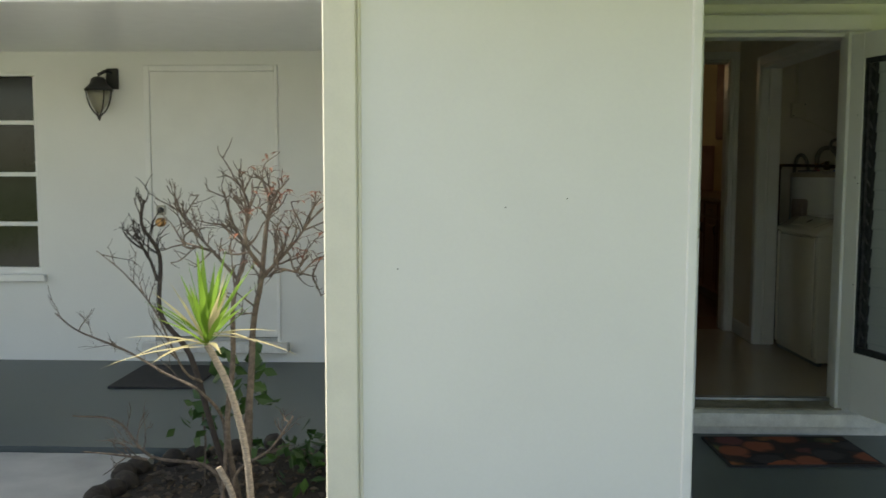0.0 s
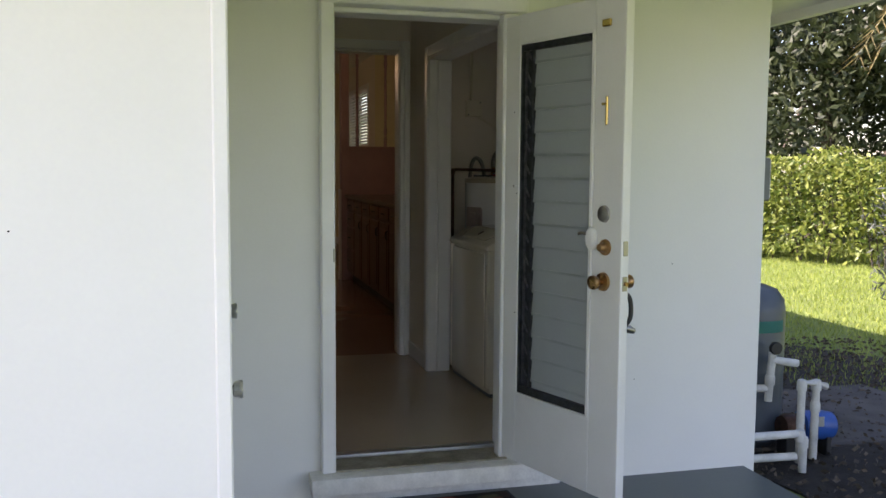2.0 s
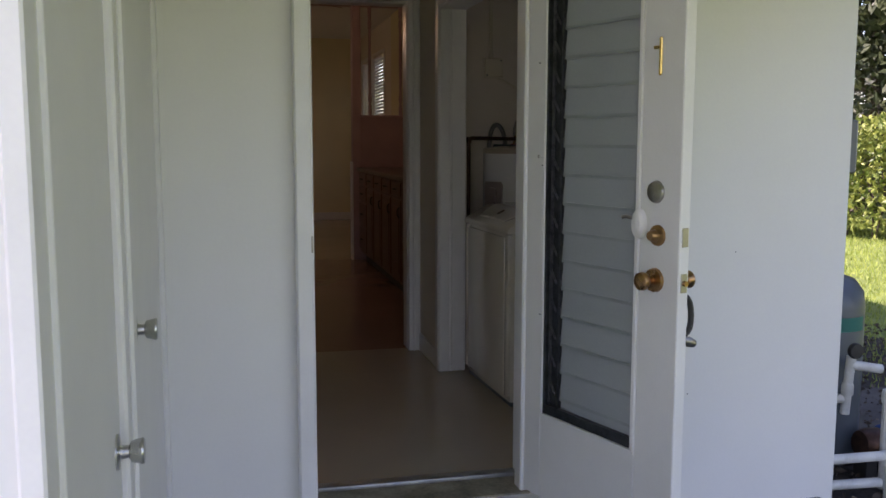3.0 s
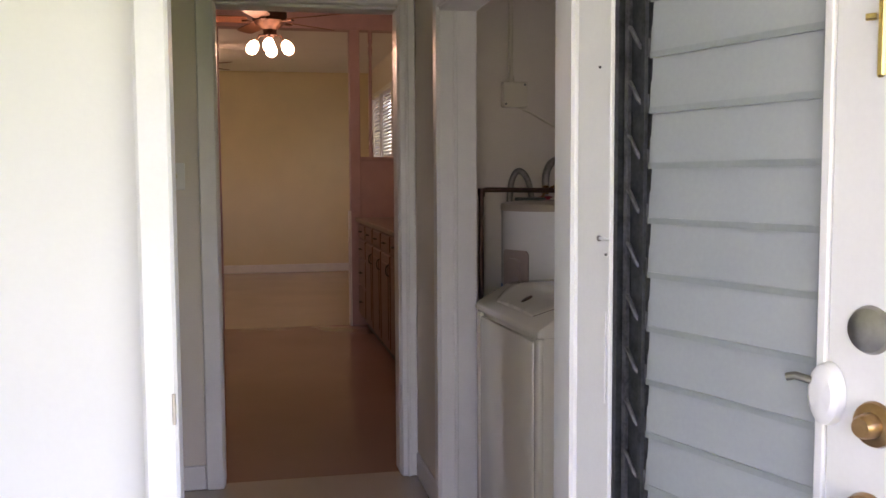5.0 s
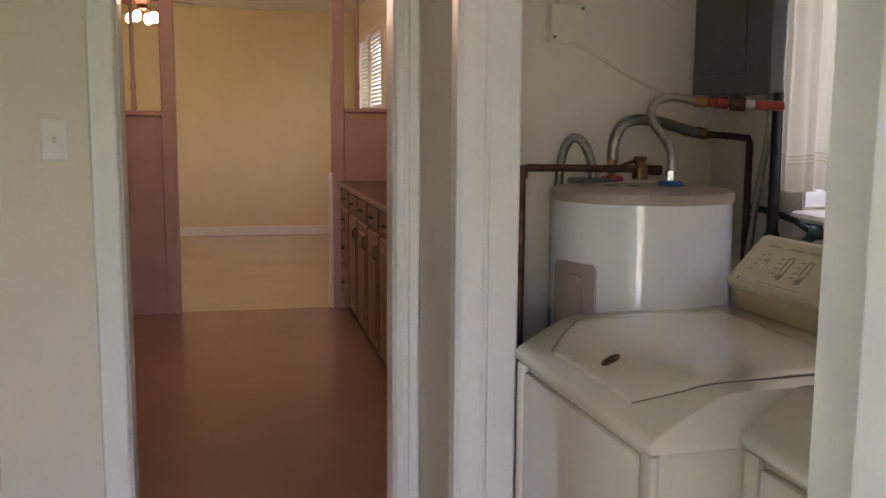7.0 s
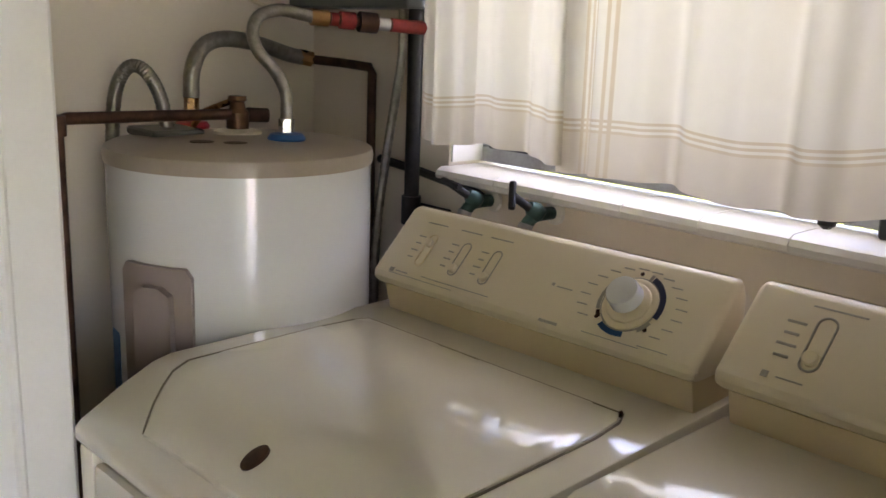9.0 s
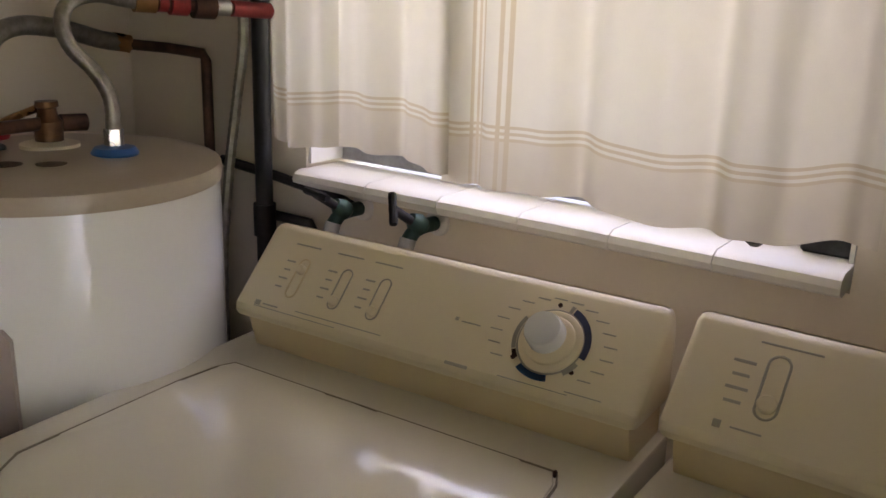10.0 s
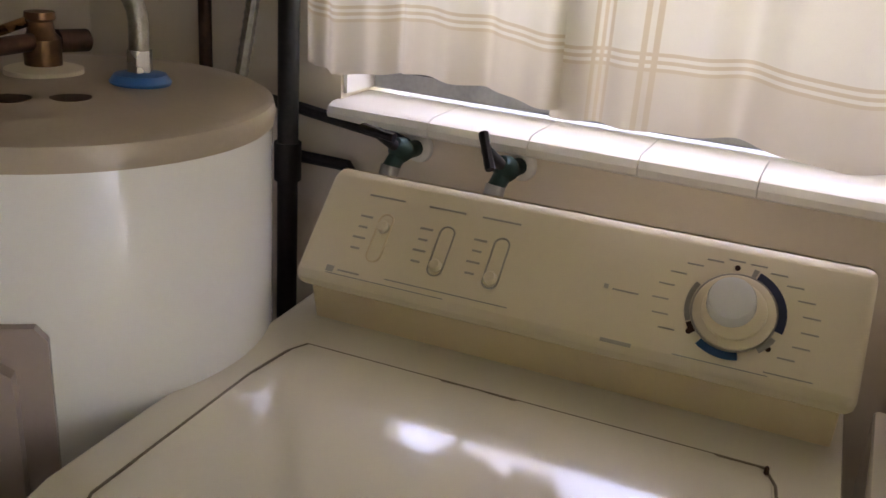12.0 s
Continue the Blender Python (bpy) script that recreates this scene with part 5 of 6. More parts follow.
def ceiling_fan(x, y, zb, spin, energy):
    f = thing("ceiling_fan", (x, y, CEIL_ROOM), "dark wooden ceiling fan with lit frosted shades", "ceiling fan", "ceiling fans")
    M_ = Matrix.Translation((x, y, 0))
    part("canopy", lathe([(0.07, CEIL_ROOM), (0.065, CEIL_ROOM - 0.03), (0.02, CEIL_ROOM - 0.06)], M_, 24), COPPER, f)
    part("downrod", cyl((x, y, zb + 0.30), (x, y, CEIL_ROOM - 0.03), 0.012), COPPER, f)
    part("motor", lathe([(0.03, zb + 0.31), (0.09, zb + 0.29), (0.125, zb + 0.25), (0.125, zb + 0.19), (0.08, zb + 0.15), (0.05, zb + 0.13), (0.05, zb + 0.09), (0.02, zb + 0.07)], M_, 28), COPPER, f, "dark bronze motor housing")
    for k in range(5):
        a = radians(spin + 72 * k)
        R = M_ @ Matrix.Rotation(a, 4, "Z")
        bm = box((0.16, -0.062, zb + 0.196), (0.60, 0.062, zb + 0.202))
        bmesh.ops.bevel(bm, geom=[e for e in bm.edges if abs(e.verts[0].co.z - e.verts[1].co.z) > 0.004], offset=0.045, segments=4, affect="EDGES", profile=0.5)
        bm.transform(R @ Matrix.Translation((0, 0, zb + 0.2)) @ Matrix.Rotation(radians(11), 4, "X") @ Matrix.Translation((0, 0, -zb - 0.2)))
        bl = part("blade", bm, WOOD, f)
        bm = box((0.09, -0.02, zb + 0.18), (0.20, 0.02, zb + 0.192), 0.004)
        bm.transform(R)
        part("blade_iron", bm, COPPER, bl)
    for k in range(4):
        a = radians(spin + 30 + 90 * k)
        c = Vector((x + 0.10 * math.cos(a), y + 0.10 * math.sin(a), zb + 0.05))
        arm_ = part("lamp_arm", tube([(x + 0.03 * math.cos(a), y + 0.03 * math.sin(a), zb + 0.09), (x + 0.075 * math.cos(a), y + 0.075 * math.sin(a), zb + 0.09), c], 0.008, 8), COPPER, f)
        out = Matrix.Translation(c) @ Vector((math.cos(a) * 0.55, math.sin(a) * 0.55, -1)).to_track_quat("Z", "Y").to_matrix().to_4x4()
        part("glass_shade", lathe([(0.018, 0.0), (0.034, 0.02), (0.044, 0.05), (0.040, 0.085), (0.022, 0.105), (0.001, 0.11)], out, 20), BULBGLASS, arm_, "lit frosted glass shade")
    lp = new("fan_light", bpy.data.lights.new("fan_light", "POINT"))
    lp.data.energy, lp.data.color, lp.data.shadow_soft_size = energy, (1.0, 0.75, 0.52), 0.12
    lp.location = (x, y, zb - 0.12)


ceiling_fan(1.49, 10.0, 2.45, -35, 0.8)
ceiling_fan(0.62, 14.0, 2.60, 40, 1.0)

w3 = thing("window_3", (3.0, 15.15, 1.8), "living room window with white horizontal blind", "window", kind="structure")
part("window_frame", boxes(((2.995, 14.05, 1.73), (3.04, 16.25, 1.78)), ((2.995, 14.05, 2.61), (3.04, 16.25, 2.66)), ((2.995, 14.05, 1.78), (3.04, 14.11, 2.61)), ((2.995, 16.19, 1.78), (3.04, 16.25, 2.61)), ((3.0, 15.12, 1.78), (3.04, 15.18, 2.61)), bevel=0.003), TRIM_IN, w3)
p_ = part("window_pane", box((3.12, 14.1, 1.8), (3.125, 16.2, 2.62)), CLEAR, w3)
p_.visible_shadow = False
bl3 = thing("window_blind", (3.03, 15.15, 1.8), "white horizontal slatted blind, half open", "window blind")
for k in range(18):
    bm = box((-0.022, 14.12, -0.001), (0.022, 16.18, 0.001))
    bm.transform(Matrix.Translation((3.07, 0, 1.80 + 0.045 * k)) @ Matrix.Rotation(radians(-58), 4, "Y"))
    part("slat", bm, TRIM_IN, bl3)
# unseen side window, added so that sky light reaches the living room
w4 = thing("unseen_light_window", (-2.55, 14.2, 1.0), "unseen white-framed side window added to light the living room", "window", kind="structure")
part("window_frame", boxes(((-2.6, 13.6, 1.2), (-2.49, 14.8, 1.25)), ((-2.6, 13.6, 2.05), (-2.49, 14.8, 2.1)), ((-2.6, 13.6, 1.25), (-2.49, 13.65, 2.05)), ((-2.6, 14.75, 1.25), (-2.49, 14.8, 2.05)), bevel=0.003), TRIM_IN, w4)

# ---- garden beside the house ----
rng = np.random.default_rng(7)


def sheet_leaves(centres, sizes, aspect, spread, mat, name, parent=None, label="", category="", flat=0.0, at=(0, 0, 0)):
    """Many small folded leaves, each an island of two triangles pairs, in one mesh."""
    n = len(centres)
    d = rng.normal(size=(n, 3))
    d[:, 2] *= (1 - flat)
    d /= np.linalg.norm(d, axis=1)[:, None]
    r = rng.normal(size=(n, 3))
    r[:, 2] *= (1 - flat)
    s = np.cross(d, r)
    s /= np.linalg.norm(s, axis=1)[:, None] + 1e-9
    up = np.cross(s, d)
    L, W = sizes[:, None], sizes[:, None] * aspect
    v = np.stack([centres - d * L * 0.5, centres + s * W * 0.5 + up * W * 0.12, centres + d * L * 0.5, centres - s * W * 0.5 + up * W * 0.12], 1).reshape(-1, 3)
    f = np.arange(4 * n).reshape(-1, 4)
    me = bpy.data.meshes.new(name)
    base = BASE[parent.name] if parent else Vector(at)
    me.from_pydata((v - np.array(base)).tolist(), [], f.tolist())
    me.materials.append(mat)
    ob = new(name, me)
    if parent:
        ob.parent = parent
        BASE[ob.name] = base
        return tagged(ob, label)
    ob.location = at
    return tagged(ob, label, category, kind="stuff")


# hedge along the lawn
H0, H1 = np.array([6.6, 22.2]), np.array([14.4, 7.8])
n = 42000
t = rng.random(n)
along = H0 + (H1 - H0) * t[:, None]
nor = np.array([H1[1] - H0[1], H0[0] - H1[0]])
nor = nor / np.linalg.norm(nor)
top = 1.70 + 0.10 * np.sin(t * 37) + 0.07 * np.sin(t * 91 + 1)
zz = -0.1 + (top + 0.1) * rng.random(n) ** 0.75
w = rng.normal(0, 0.30, n) + 0.10 * np.sin(t * 53 + zz * 3)
keep_ = rng.random(n) < np.clip(0.25 + (zz + 0.1) / 0.7, 0, 1)
cen = np.column_stack([along - nor * w[:, None], zz])[keep_]
hedge = thing("hedge", (*((H0 + H1) / 2), -0.13), "sunlit yellow-green clipped hedge along the lawn", "hedge")
sheet_leaves(cen, rng.uniform(0.05, 0.15, len(cen)), 0.5, 0, LEAF_HEDGE, "foliage", hedge, "")
for k in range(26):
    p = H0 + (H1 - H0) * (k + 0.5 + 0.3 * math.sin(k * 3.1)) / 26
    for j in range(3):
        q = p + rng.normal(0, 0.12, 2)
        part("stem", tube([(q[0], q[1], -0.15), (q[0] + rng.normal(0, 0.08), q[1] + rng.normal(0, 0.08), 0.5), (q[0] + rng.normal(0, 0.2), q[1] + rng.normal(0, 0.2), 1.2)], 0.016, 5, taper=0.5), BARK, hedge)


def tree(x, y, h, r, seed):
    g = np.random.default_rng(seed)
    t_ = thing("tree", (x, y, -0.13), "dark dense evergreen tree behind the hedge or unseen beyond its end", "tree", "trees behind the hedge")
    part("trunk", tube(smooth_path([(x, y, -0.15), (x + 0.1, y - 0.1, h * 0.3), (x - 0.1, y + 0.1, h * 0.6), (x, y, h * 0.85)], 4), 0.2, 8, taper=0.3), BARK, t_)
    blobs = g.normal(0, 1, (26, 3)) * np.array([r * 0.5, r * 0.5, h * 0.24]) + np.array([x, y, h * 0.5])
    for b in blobs[:6]:
        part("limb", tube([(x, y, h * 0.25), ((x + b[0]) / 2, (y + b[1]) / 2, (h * 0.4 + b[2]) / 2), tuple(b)], 0.07, 6, taper=0.3), BARK, t_)
    m = 20000
    pick = g.integers(0, 26, m)
    dirs = g.normal(size=(m, 3))
    dirs /= np.linalg.norm(dirs, axis=1)[:, None]
    c = blobs[pick] + dirs * (g.random(m)[:, None] ** 0.45) * np.array([r * 0.42, r * 0.42, h * 0.13])
    c = c[c[:, 2] > 0.2]
    sheet_leaves(c, g.uniform(0.11, 0.26, len(c)), 0.5, 0, LEAF_TREE, "crown", t_)


# the last three stand out of view, added to block sky light from the right
for k, (x, y, h, r) in enumerate([(9.5, 25.0, 10, 3.6), (12.0, 22.0, 11, 3.8), (14.0, 18.5, 10, 3.6), (15.5, 15.0, 11, 3.6), (17.0, 11.5, 10, 3.5), (17.5, 19.0, 13, 4.2), (14.5, 24.5, 13, 4.2), (19.5, 14.0, 13, 4.2), (21.0, 20.0, 15, 5.0), (17.5, 26.0, 15, 5.0), (23.0, 14.0, 15, 5.0), (12.5, 29.0, 15, 5.0), (18.5, 6.0, 10, 3.6), (20.0, 1.0, 10, 3.6), (20.5, -5.0, 11, 3.8)]):
    tree(x, y, h, r, 20 + k)

# hanging dry palm fronds
palm = thing("palm", (14.2, 14.6, -0.13), "tall palm with drooping dry fronds", "palm")
part("trunk", tube([(14.2, 14.6, -0.15), (14.25, 14.6, 2.5), (14.2, 14.65, 5.2)], 0.16, 10, taper=0.85), BARK, palm)
for k in range(13):
    a = 2 * math.pi * k / 13 + 0.2
    Lf = 2.1 + 0.4 * math.sin(k * 2.3)
    rib = [Vector((14.2 + math.cos(a) * Lf * s, 14.65 + math.sin(a) * Lf * s, 5.2 + 0.7 * s - 2.6 * s * s)) for s in np.linspace(0, 1, 9)]
    fr = part("frond", tube(rib, 0.02, 5, taper=0.3), FROND, palm)
    bm = bmesh.new()
    for i in range(1, 9):
        for sgn in (-1, 1):
            for q in range(3):
                p = rib[i - 1].lerp(rib[i], q / 3)
                side = Vector((-math.sin(a), math.cos(a), 0)) * sgn
                tip = p + side * 0.45 + Vector((math.cos(a) * 0.2, math.sin(a) * 0.2, -0.35))
                e = Vector((math.cos(a), math.sin(a), 0)) * 0.022
                vs = [bm.verts.new(v) for v in (p - e, p + e, tip)]
                bm.faces.new(vs)
    tagged(part("foliage", bm, FROND, fr, soft=False), kind="stuff")

# grey-green bush at the lawn's near edge
bush = thing("bush", (7.3, 8.0, -0.13), "grey-green conifer bush on the lawn", "bush")
m = 5000
dirs = rng.normal(size=(m, 3))
dirs /= np.linalg.norm(dirs, axis=1)[:, None]
c = np.array([7.35, 7.9, 0.85]) + dirs * (rng.random(m)[:, None] ** 0.4) * np.array([0.75, 0.75, 0.95]) * (0.8 + 0.25 * np.sin(dirs[:, :1] * 9 + dirs[:, 2:] * 7))
sheet_leaves(c[c[:, 2] > -0.1], rng.uniform(0.05, 0.12, (c[:, 2] > -0.1).sum()), 0.22, 0, LEAF_GREY, "foliage", bush)
part("trunk", tube([(7.35, 7.9, -0.15), (7.35, 7.92, 0.5), (7.3, 7.9, 1.2)], 0.05, 6, taper=0.4), BARK, bush)

# lawn blades on the stretch that can be seen
n = 60000
px = rng.uniform(4.5, 13, n)
py = rng.uniform(5.5, 19, n)
sel = (py > 7.2 - 0.1 * px + 0.5 * np.sin(px * 2)) & (py < 27 - 1.35 * px + 8)
px, py = px[sel], py[sel]
n = len(px)
a = rng.uniform(0, 2 * np.pi, n)
hgt = rng.uniform(0.03, 0.075, n)
lean = rng.normal(0, 0.02, (n, 2))
b0 = np.column_stack([px, py, np.full(n, -0.132)])
side = np.column_stack([np.cos(a), np.sin(a), np.zeros(n)]) * 0.006
tip = b0 + np.column_stack([lean, hgt])
v = np.stack([b0 - side, b0 + side, tip], 1).reshape(-1, 3)
me = bpy.data.meshes.new("grass")
me.from_pydata(v.tolist(), [], np.arange(3 * n).reshape(-1, 3).tolist())
me.materials.append(BLADES)
tagged(new("grass", me), "short sunlit lawn grass", "grass", kind="stuff")

# bare earth between slab and lawn
bm = bmesh.new()
ring = []
for k in range(48):
    a = 2 * math.pi * k / 48
    rr = 1 + 0.10 * math.sin(3 * a + 1) + 0.06 * math.sin(7 * a)
    ring.append(bm.verts.new((4.9 + 1.75 * rr * math.cos(a), 5.4 + 3.2 * rr * math.sin(a), -0.118)))
bm.faces.new(ring)
r_ = bmesh.ops.extrude_face_region(bm, geom=list(bm.faces))
for v_ in [g for g in r_["geom"] if isinstance(g, bmesh.types.BMVert)]:
    v_.co.z -= 0.03
solid("bare_earth", bm, SOIL, "shaded bare earth beside the porch", "bare earth")
n = 5200
c = np.column_stack([rng.uniform(3.35, 6.6, n), rng.uniform(3.2, 8.2, n), np.full(n, -0.104) + rng.random(n) * 0.018])
sheet_leaves(c, rng.uniform(0.012, 0.055, n), 0.55, 0, LITTER, "leaf_litter", label="scattered dead leaves and bark chips", category="leaf litter", flat=0.85)
pad = thing("concrete_pad", (4.6, 6.1, -0.13), "worn concrete slab under the pump", "concrete pad")
part("slab", box((3.45, 5.30, -0.16), (5.3, 6.5, -0.095), 0.012), PADCON, pad)

tank = thing("pressure_tank", (3.66, 5.48, -0.10), "grey-blue water pressure tank with teal label", "pressure tank")
TM = Matrix.Translation((3.66, 5.48, 0))
part("shell", lathe([(0.16, -0.095), (0.20, -0.05), (0.20, 0.66), (0.19, 0.73), (0.15, 0.785), (0.08, 0.81), (0.001, 0.815)], TM, 32), TANK, tank)
bm = bmesh.new()
for i in range(9):
    for z in (0.56, 0.625):
        a = radians(240 + 62 * i / 8)
        bm.verts.new((3.66 + 0.203 * math.cos(a), 5.48 + 0.203 * math.sin(a), z))
bm.verts.ensure_lookup_table()
for i in range(8):
    bm.faces.new((bm.verts[2 * i], bm.verts[2 * i + 2], bm.verts[2 * i + 3], bm.verts[2 * i + 1]))
bmesh.ops.solidify(bm, geom=list(bm.faces), thickness=0.003)
part("label", bm, TEAL, tank, "faded teal label")

pump = thing("water_pump", (3.90, 5.22, -0.095), "blue electric water pump on the slab", "water pump")
part("motor", lathe([(0.05, 0.0), (0.076, 0.015), (0.080, 0.04), (0.080, 0.17), (0.074, 0.205), (0.04, 0.225), (0.001, 0.227)], Matrix.Translation((3.82, 5.22, 0.055)) @ Matrix.Rotation(radians(94), 4, "Y"), 28), PUMPBLUE, pump, "blue cylindrical motor")
part("pump_head", lathe([(0.001, -0.03), (0.06, -0.025), (0.072, 0.0), (0.072, 0.07), (0.05, 0.10)], Matrix.Translation((3.74, 5.215, 0.05)) @ Matrix.Rotation(radians(92), 4, "Y"), 24), COPPER, pump, "rusty pump head")
for lo_, hi_ in (((3.84, 5.16, -0.118), (3.87, 5.28, -0.01)), ((3.97, 5.16, -0.118), (4.00, 5.28, -0.01)), ((3.72, 5.17, -0.118), (3.78, 5.26, -0.005))):
    part("foot", box(lo_, hi_, 0.004), DARK, pump)
part("nameplate", box((3.86, 5.138, 0.06), (3.93, 5.142, 0.115), 0.001), ALU, pump, "silver name plate")
part("gauge", lathe([(0.034, 0.0), (0.036, 0.012), (0.032, 0.024), (0.001, 0.026)], Matrix.Translation((3.63, 5.18, 0.50)) @ Matrix.Rotation(radians(90), 4, "X"), 20), DARK, pump, "round black pressure gauge")


def pvc_run(name, pts, label):
    t_ = thing(name, pts[0], label, "pipe", "white plastic pipes")
    part("pipe", tube(pts, 0.021, 14), PVC, t_)
    for p in pts[1:-1]:
        part("elbow", lathe([(0.025, -0.040), (0.027, -0.030), (0.027, 0.0), (0.022, 0.017), (0.001, 0.024)], Matrix.Translation(p), 14), PVC, t_)
    return t_


pvc_run("water_pipe", [(3.72, 5.06, -0.10), (3.72, 5.06, 0.330), (3.84, 5.10, 0.315)], "white plastic pipe loop rising from the earth")
pvc_run("water_pipe", [(3.835, 5.10, -0.10), (3.838, 5.10, 0.20), (3.84, 5.10, 0.315), (3.92, 5.13, 0.285)], "white plastic riser with a small tap")
pvc_run("water_pipe", [(3.28, 4.97, 0.09), (3.64, 4.95, 0.095), (3.66, 4.95, 0.06), (3.66, 4.95, -0.11)], "white plastic pipe bending down into the earth")
pvc_run("water_pipe", [(3.28, 4.99, -0.03), (3.63, 4.97, -0.03)], "thin white plastic pipe along the wall")
pvc_run("water_pipe", [(3.63, 5.22, 0.20), (3.63, 5.21, 0.33), (3.635, 5.20, 0.47)], "white plastic tee beside the tank")
pvc_run("water_pipe", [(3.635, 5.20, 0.43), (3.77, 5.17, 0.41)], "short white plastic branch pipe")
pvc_run("water_pipe", [(3.40, 5.26, 0.27), (3.63, 5.22, 0.27)], "short white plastic pipe into the tank")

meter = thing("meter_box", (3.28, 4.95, 1.30), "grey electric meter box on the outer wall", "meter box")
part("box", box((3.266, 4.86, 1.30), (3.345, 5.10, 1.51), 0.006), GREYBOX, meter)
part("lid", box((3.345, 4.87, 1.31), (3.355, 5.09, 1.50), 0.004), ALU, meter)

# ---- planting bed in front of the recessed porch ----
bm = bmesh.new()
ring = []
for k in range(60):
    a = 2 * math.pi * k / 60
    sx, sy = math.cos(a), math.sin(a)
    q = 1 / max(abs(sx) ** 4 + abs(sy) ** 4, 1e-6) ** 0.25
    ring.append(bm.verts.new((-1.0 + 0.60 * q * sx + 0.03 * math.sin(9 * a), 3.3 + 1.35 * q * sy + 0.03 * math.sin(7 * a), -0.035)))
bm.faces.new(ring)
r_ = bmesh.ops.extrude_face_region(bm, geom=list(bm.faces))
for v_ in [g for g in r_["geom"] if isinstance(g, bmesh.types.BMVert)]:
    v_.co.z -= 0.25
solid("planting_bed", bm, SOIL, "dark soil planting bed by the walkway", "planting bed")
edging = thing("bed_edging", (-1.55, 3.4, -0.05), "dark rough stones edging the planting bed", "stone edging")
for k in range(26):
    t_ = k / 25
    y = 2.0 + 2.62 * t_ if t_ < 0.85 else 4.23 + 0.4 * (t_ - 0.85) / 0.15 * 0.9
    x = -1.58 + 0.03 * math.sin(k * 2.1) + (0 if t_ < 0.85 else 0.55 * (t_ - 0.85) / 0.15)
    bm = bmesh.new()
    bmesh.ops.create_icosphere(bm, subdivisions=2, radius=0.06)
    for v_ in bm.verts:
        v_.co *= 1 + 0.35 * noise.noise(v_.co * 14 + Vector((k * 3.7, 0, 0)))
    bm.transform(Matrix.Translation((x, y, -0.02)) @ Matrix.Diagonal((1.0, 1.15, 0.85, 1)))
    part("stone", bm, SOIL, edging)
n = 1500
c = np.column_stack([rng.uniform(-1.5, -0.5, n), rng.uniform(2.2, 4.5, n), np.full(n, -0.03) + rng.random(n) * 0.015])
sheet_leaves(c, rng.uniform(0.02, 0.06, n), 0.55, 0, LITTER, "leaf_litter", label="dead leaves on the planting bed", category="leaf litter", flat=0.85)


def blade_leaf(bm, root, way, length, width, droop):
    """A long strap leaf that bends under its weight."""
    way = way.normalized()
    side = way.cross(Vector((0, 0, 1)))
    side = side.normalized() if side.length > 0.05 else Vector((1, 0, 0))
    rows_ = []
    for i in range(9):
        s = i / 8
        p = root + way * length * s + Vector((0, 0, -droop * length * s * s))
        w_ = width * (0.45 + 1.1 * s if s < 0.4 else 0.89 * (1 - s) / 0.6 + 0.02)
        rows_.append((bm.verts.new(p - side * w_), bm.verts.new(p + Vector((0, 0, -0.25 * w_))), bm.verts.new(p + side * w_)))
    for (a0, b0_, c0), (a1, b1, c1) in zip(rows_, rows_[1:]):
        bm.faces.new((a0, a1, b1, b0_))
        bm.faces.new((b0_, b1, c1, c0))


spiky = thing("dracaena", (-0.86, 3.32, -0.04), "spiky green dracaena on a thin bent cane", "potless plant")
spiky["category"] = "plant"
CROWN = Vector((-0.97, 3.32, 0.755))
cane = smooth_path([(-0.815, 3.32, -0.06), (-0.815, 3.32, 0.18), (-0.835, 3.32, 0.38), (-0.885, 3.32, 0.58), (-0.945, 3.32, 0.71), CROWN], 10)
part("stem", tube(cane, 0.0125, 10, ribs=0.10), CANE, spiky, "pale ringed cane")
part("stem", tube(smooth_path([(-0.85, 3.30, -0.06), (-0.855, 3.30, 0.08), (-0.885, 3.30, 0.20), (-0.93, 3.30, 0.29)], 8), 0.0115, 10, ribs=0.10), CANE, spiky, "bare cut cane")
g = np.random.default_rng(3)
for k in range(46):
    a = g.uniform(0, 2 * math.pi)
    e = radians(g.choice([80, 74, 66, 60, 52, 44, 34, 16]) + g.normal(0, 5))
    ln = g.uniform(0.26, 0.40)
    way = Vector((math.cos(a) * math.cos(e), math.sin(a) * math.cos(e), math.sin(e)))
    bm = bmesh.new()
    blade_leaf(bm, CROWN + Vector((0, 0, g.uniform(-0.02, 0.05))), way, ln, 0.0150, 0.04 + 0.20 * max(0, math.cos(e)) ** 2)
    part("leaf", bm, LEAF_PALE if e < radians(20) or k % 9 == 0 else LEAF_SPIKE, spiky, "yellowing drooping leaf" if e < radians(20) else "")


def branch(parent, p, d, length, r, depth, g_, mat, tips):
    pts = [p.copy()]
    for i in range(5):
        d = (d + Vector(g_.normal(0, 0.16, 3)) + Vector((0, 0, 0.05))).normalized()
        p = p + d * length / 5
        pts.append(p.copy())
    parent.append((pts, r))
    if depth == 0:
        tips.append(p)
        return
    for i in range(g_.integers(2, 4)):
        q = pts[int(g_.integers(2, 6))]
        nd = (d + Vector(g_.normal(0, 0.55, 3)) + Vector((0, 0, 0.15))).normalized()
        branch(parent, q, nd, length * g_.uniform(0.42, 0.66), r * 0.60, depth - 1, g_, mat, tips)


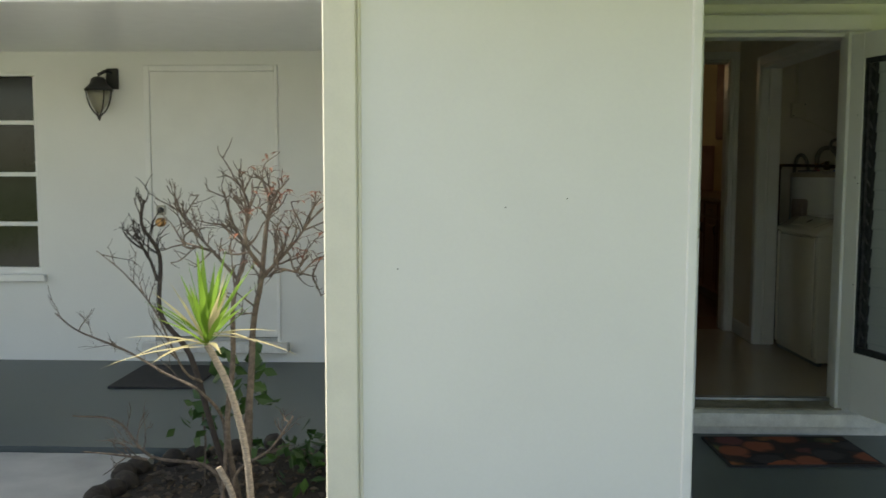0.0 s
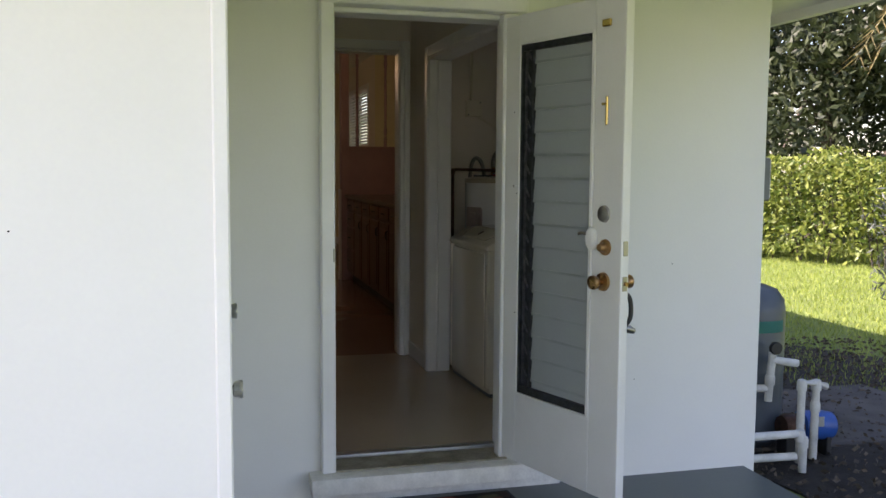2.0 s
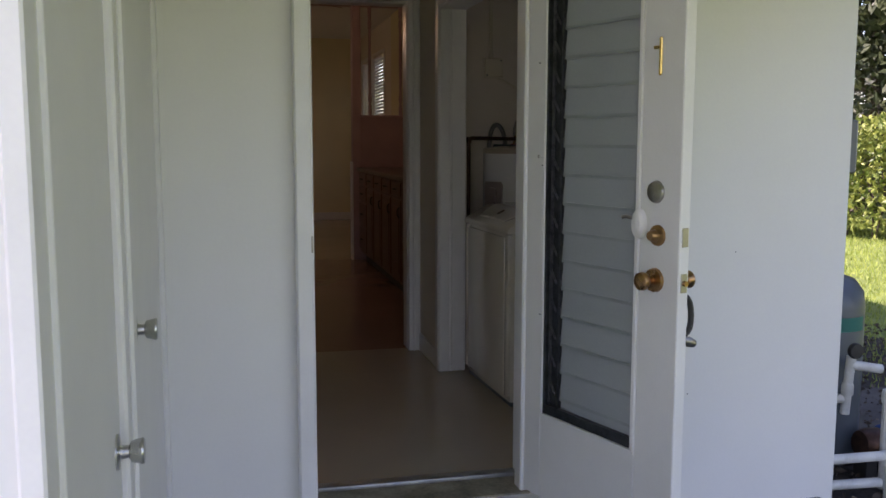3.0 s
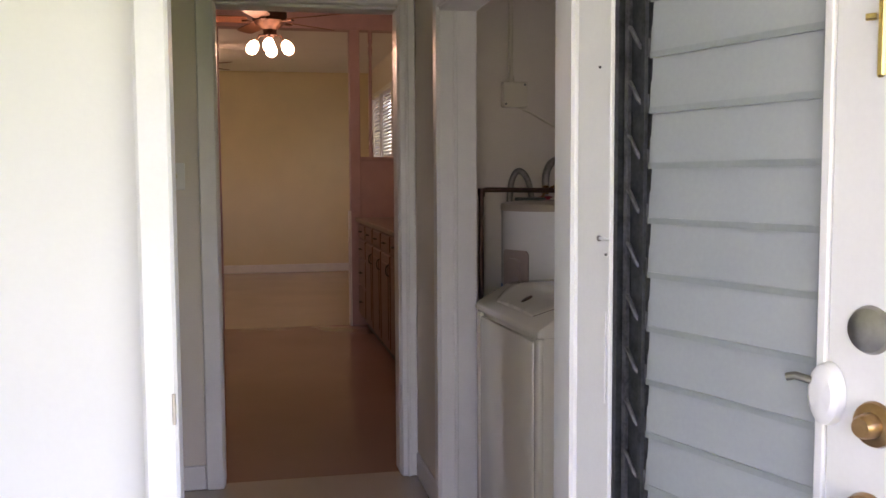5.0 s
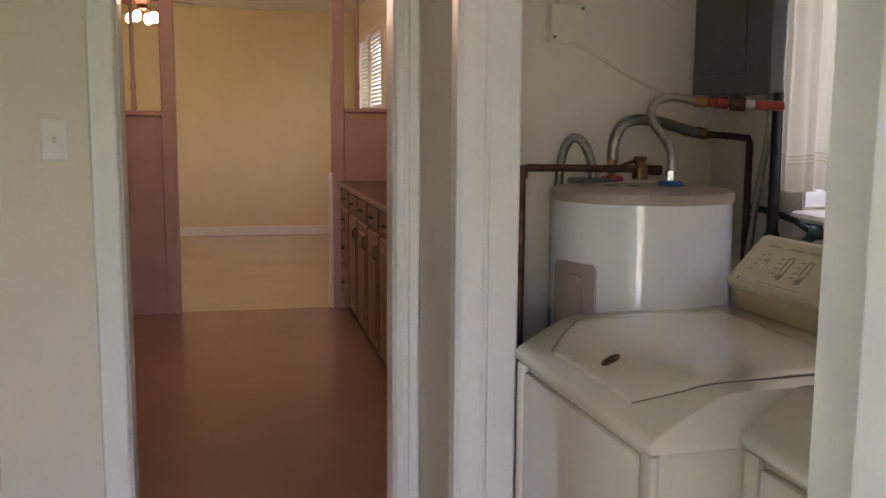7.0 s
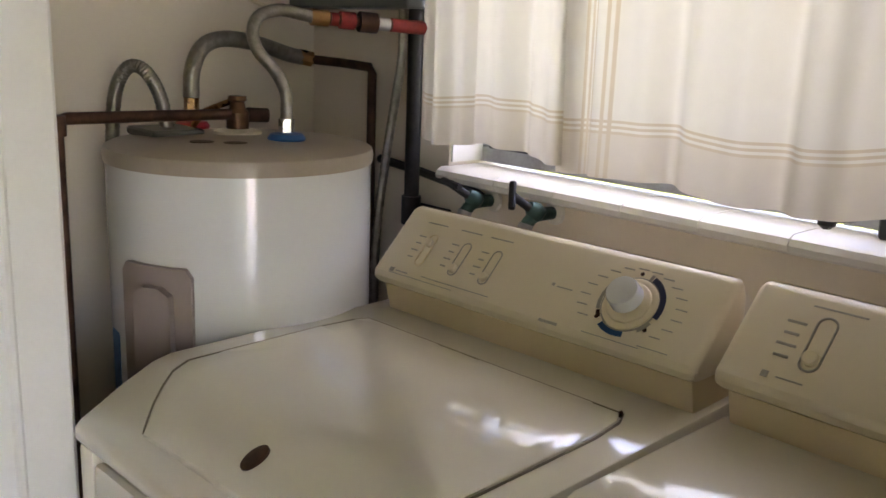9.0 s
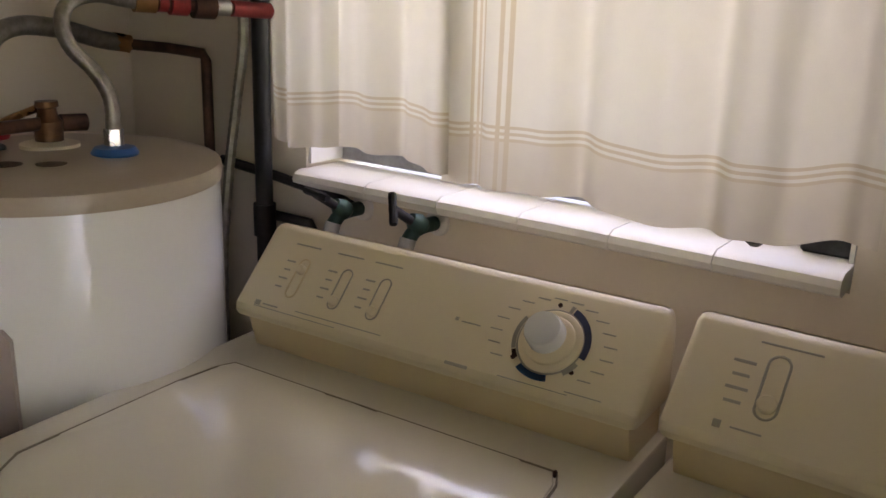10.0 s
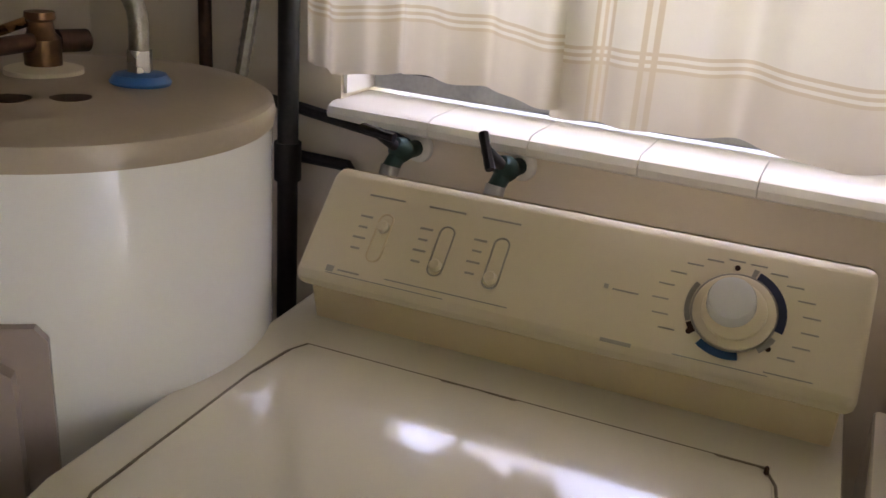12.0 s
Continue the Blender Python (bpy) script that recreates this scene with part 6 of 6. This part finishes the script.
def bare_shrub(root, limbs, r, seed, mat, label, leafy, twigs):
    """Crooked limbs that each carry many fine side twigs."""
    g_ = np.random.default_rng(seed)
    s = thing("bare_shrub", root, label, "shrub", "bare shrubs in the bed")
    for thick, line in limbs:
        runs, tips = [], []
        pts = smooth_path([Vector((x + g_.normal(0, 0.008), root[1] + g_.normal(0, 0.05), z + g_.normal(0, 0.006))) for x, z in line], 6)
        bm = tube(pts, r * thick, 8, taper=0.35)
        first = 0.22 if thick < 0.7 else 0.45
        for k in range(int(twigs * (1.0 if thick > 0.4 else 0.6))):
            q = int(g_.uniform(first, 1.0) * (len(pts) - 1))
            d = (pts[min(q + 1, len(pts) - 1)] - pts[max(q - 1, 0)]).normalized()
            d = (d * 0.8 + Vector(g_.normal(0, 0.6, 3)) + Vector((0, 0, 0.35))).normalized()
            branch(runs, pts[q], d, g_.uniform(0.07, 0.17), r * 0.26, 2 if k % 3 == 0 else 1, g_, mat, tips)
        for p_, rr in runs:
            tube(p_, rr, 5, bm, taper=0.5)
        limb = part("branch", bm, mat, s)
        if leafy:
            bm = bmesh.new()
            for t_ in tips:
                if t_.z > 1.02 and t_.x > -0.92 and g_.random() < 0.5:
                    for j in range(2):
                        blade_leaf(bm, t_, Vector((g_.normal(0, 1), g_.normal(0, 1), 0.25)), 0.055, 0.008, 0.5)
            if bm.verts:
                part("dry_foliage", bm, LEAF_RED, limb, "dry reddish-brown leaves")
            else:
                bm.free()
    return s


bare_shrub((-0.93, 3.72, -0.05), [
    (1.0, [(-0.93, -0.06), (-0.92, 0.25), (-0.91, 0.52), (-0.895, 0.76), (-0.86, 0.95), (-0.847, 1.14), (-0.82, 1.26), (-0.77, 1.33)]),
    (0.5, [(-0.86, 0.95), (-0.79, 1.03), (-0.715, 1.12), (-0.645, 1.20)]), (0.5, [(-0.857, 0.98), (-0.90, 1.12), (-0.915, 1.26), (-0.957, 1.37)]), (0.38, [(-0.858, 0.95), (-0.76, 1.01), (-0.70, 0.975), (-0.645, 0.95)])],
    0.019, 11, BARK, "bare grey branching shrub with few dry leaves", True, 15)
bare_shrub((-0.98, 3.76, -0.05), [
    (0.9, [(-0.98, -0.06), (-0.985, 0.30), (-0.973, 0.62), (-0.953, 0.87), (-0.942, 1.06), (-0.995, 1.18), (-1.024, 1.31)]),
    (0.5, [(-0.95, 0.95), (-1.06, 1.08), (-1.165, 1.17), (-1.21, 1.275)]), (0.4, [(-1.045, 1.066), (-1.137, 1.11), (-1.245, 1.11)])],
    0.016, 17, BARK, "bare grey shrub with many fine twigs", False, 14)
bare_shrub((-1.05, 3.62, -0.05), [
    (0.8, [(-1.0, -0.06), (-1.012, 0.32), (-1.07, 0.50), (-1.255, 0.58), (-1.43, 0.655), (-1.575, 0.755), (-1.67, 0.83)]),
    (0.6, [(-1.10, 0.52), (-1.15, 0.605), (-1.28, 0.835), (-1.40, 0.99), (-1.53, 1.075)])],
    0.010, 5, BARK, "bare grey branching shrub leaning outward", False, 9)
bare_shrub((-1.05, 3.85, -0.05), [
    (1.0, [(-1.02, -0.06), (-1.095, 0.26), (-1.22, 0.59), (-1.34, 0.785), (-1.35, 1.03), (-1.385, 1.175), (-1.392, 1.28)]), (0.5, [(-1.345, 0.92), (-1.40, 1.05), (-1.44, 1.15)])],
    0.016, 23, DARKBARK, "bare dark-barked shrub in the bed", False, 9)
bare_shrub((-1.0, 3.60, -0.05), [
    (0.8, [(-0.98, -0.06), (-1.05, 0.165), (-1.31, 0.22), (-1.465, 0.345), (-1.63, 0.385)]), (0.5, [(-1.31, 0.22), (-1.435, 0.24), (-1.56, 0.26)]), (0.7, [(-0.97, -0.06), (-0.955, 0.15), (-0.80, 0.257), (-0.70, 0.415)])],
    0.012, 31, BARK, "low bare grey twigs in the bed", False, 4)
low = thing("low_plant", (-0.75, 4.0, -0.04), "low broad-leaved green plants in the bed", "plant")
c = np.concatenate([np.array([-0.62, 4.1, 0.10]) + rng.normal(0, 1, (150, 3)) * [0.16, 0.16, 0.06], np.array([-1.20, 4.0, 0.28]) + rng.normal(0, 1, (26, 3)) * [0.06, 0.06, 0.07], np.array([-0.98, 3.98, 0.45]) + rng.normal(0, 1, (34, 3)) * [0.08, 0.06, 0.09]])
sheet_leaves(c, rng.uniform(0.05, 0.11, len(c)), 0.6, 0, LEAF_LOW, "leaves", low)
for x, y, z in ((-0.62, 4.1, 0.12), (-1.2, 4.0, 0.3), (-0.98, 3.98, 0.5)):
    part("stem", tube([(x, y, -0.06), (x + 0.01, y, z * 0.6), (x, y, z)], 0.005, 5), BARK, low)

# small marks of wear: nail heads and chipped paint
for x, y, z in ((-0.21, 2.83, 1.10), (0.129, 2.83, 1.296), (0.321, 2.83, 1.324), (2.807, 4.82, 1.008), (2.626, 4.82, 0.465)):
    nail = thing("nail", (x, y, z), "tiny dark nail head in the white painted wall", "nail", "nails in the outer walls")
    part("head", cyl((x, y - 0.0012, z), (x, y + 0.004, z), 0.0022, seg=8), DARK, nail)
strike = thing("strike_plate", (1.206, 4.80, 1.08), "worn metal strike plate on the white door jamb", "strike plate")
part("plate", box((1.2005, 4.765, 1.052), (1.2065, 4.80, 1.108), 0.001), NICKEL, strike)
part("latch_hole", box((1.204, 4.775, 1.068), (1.2072, 4.792, 1.092), 0.0005), DARK, strike, "dark latch hole")
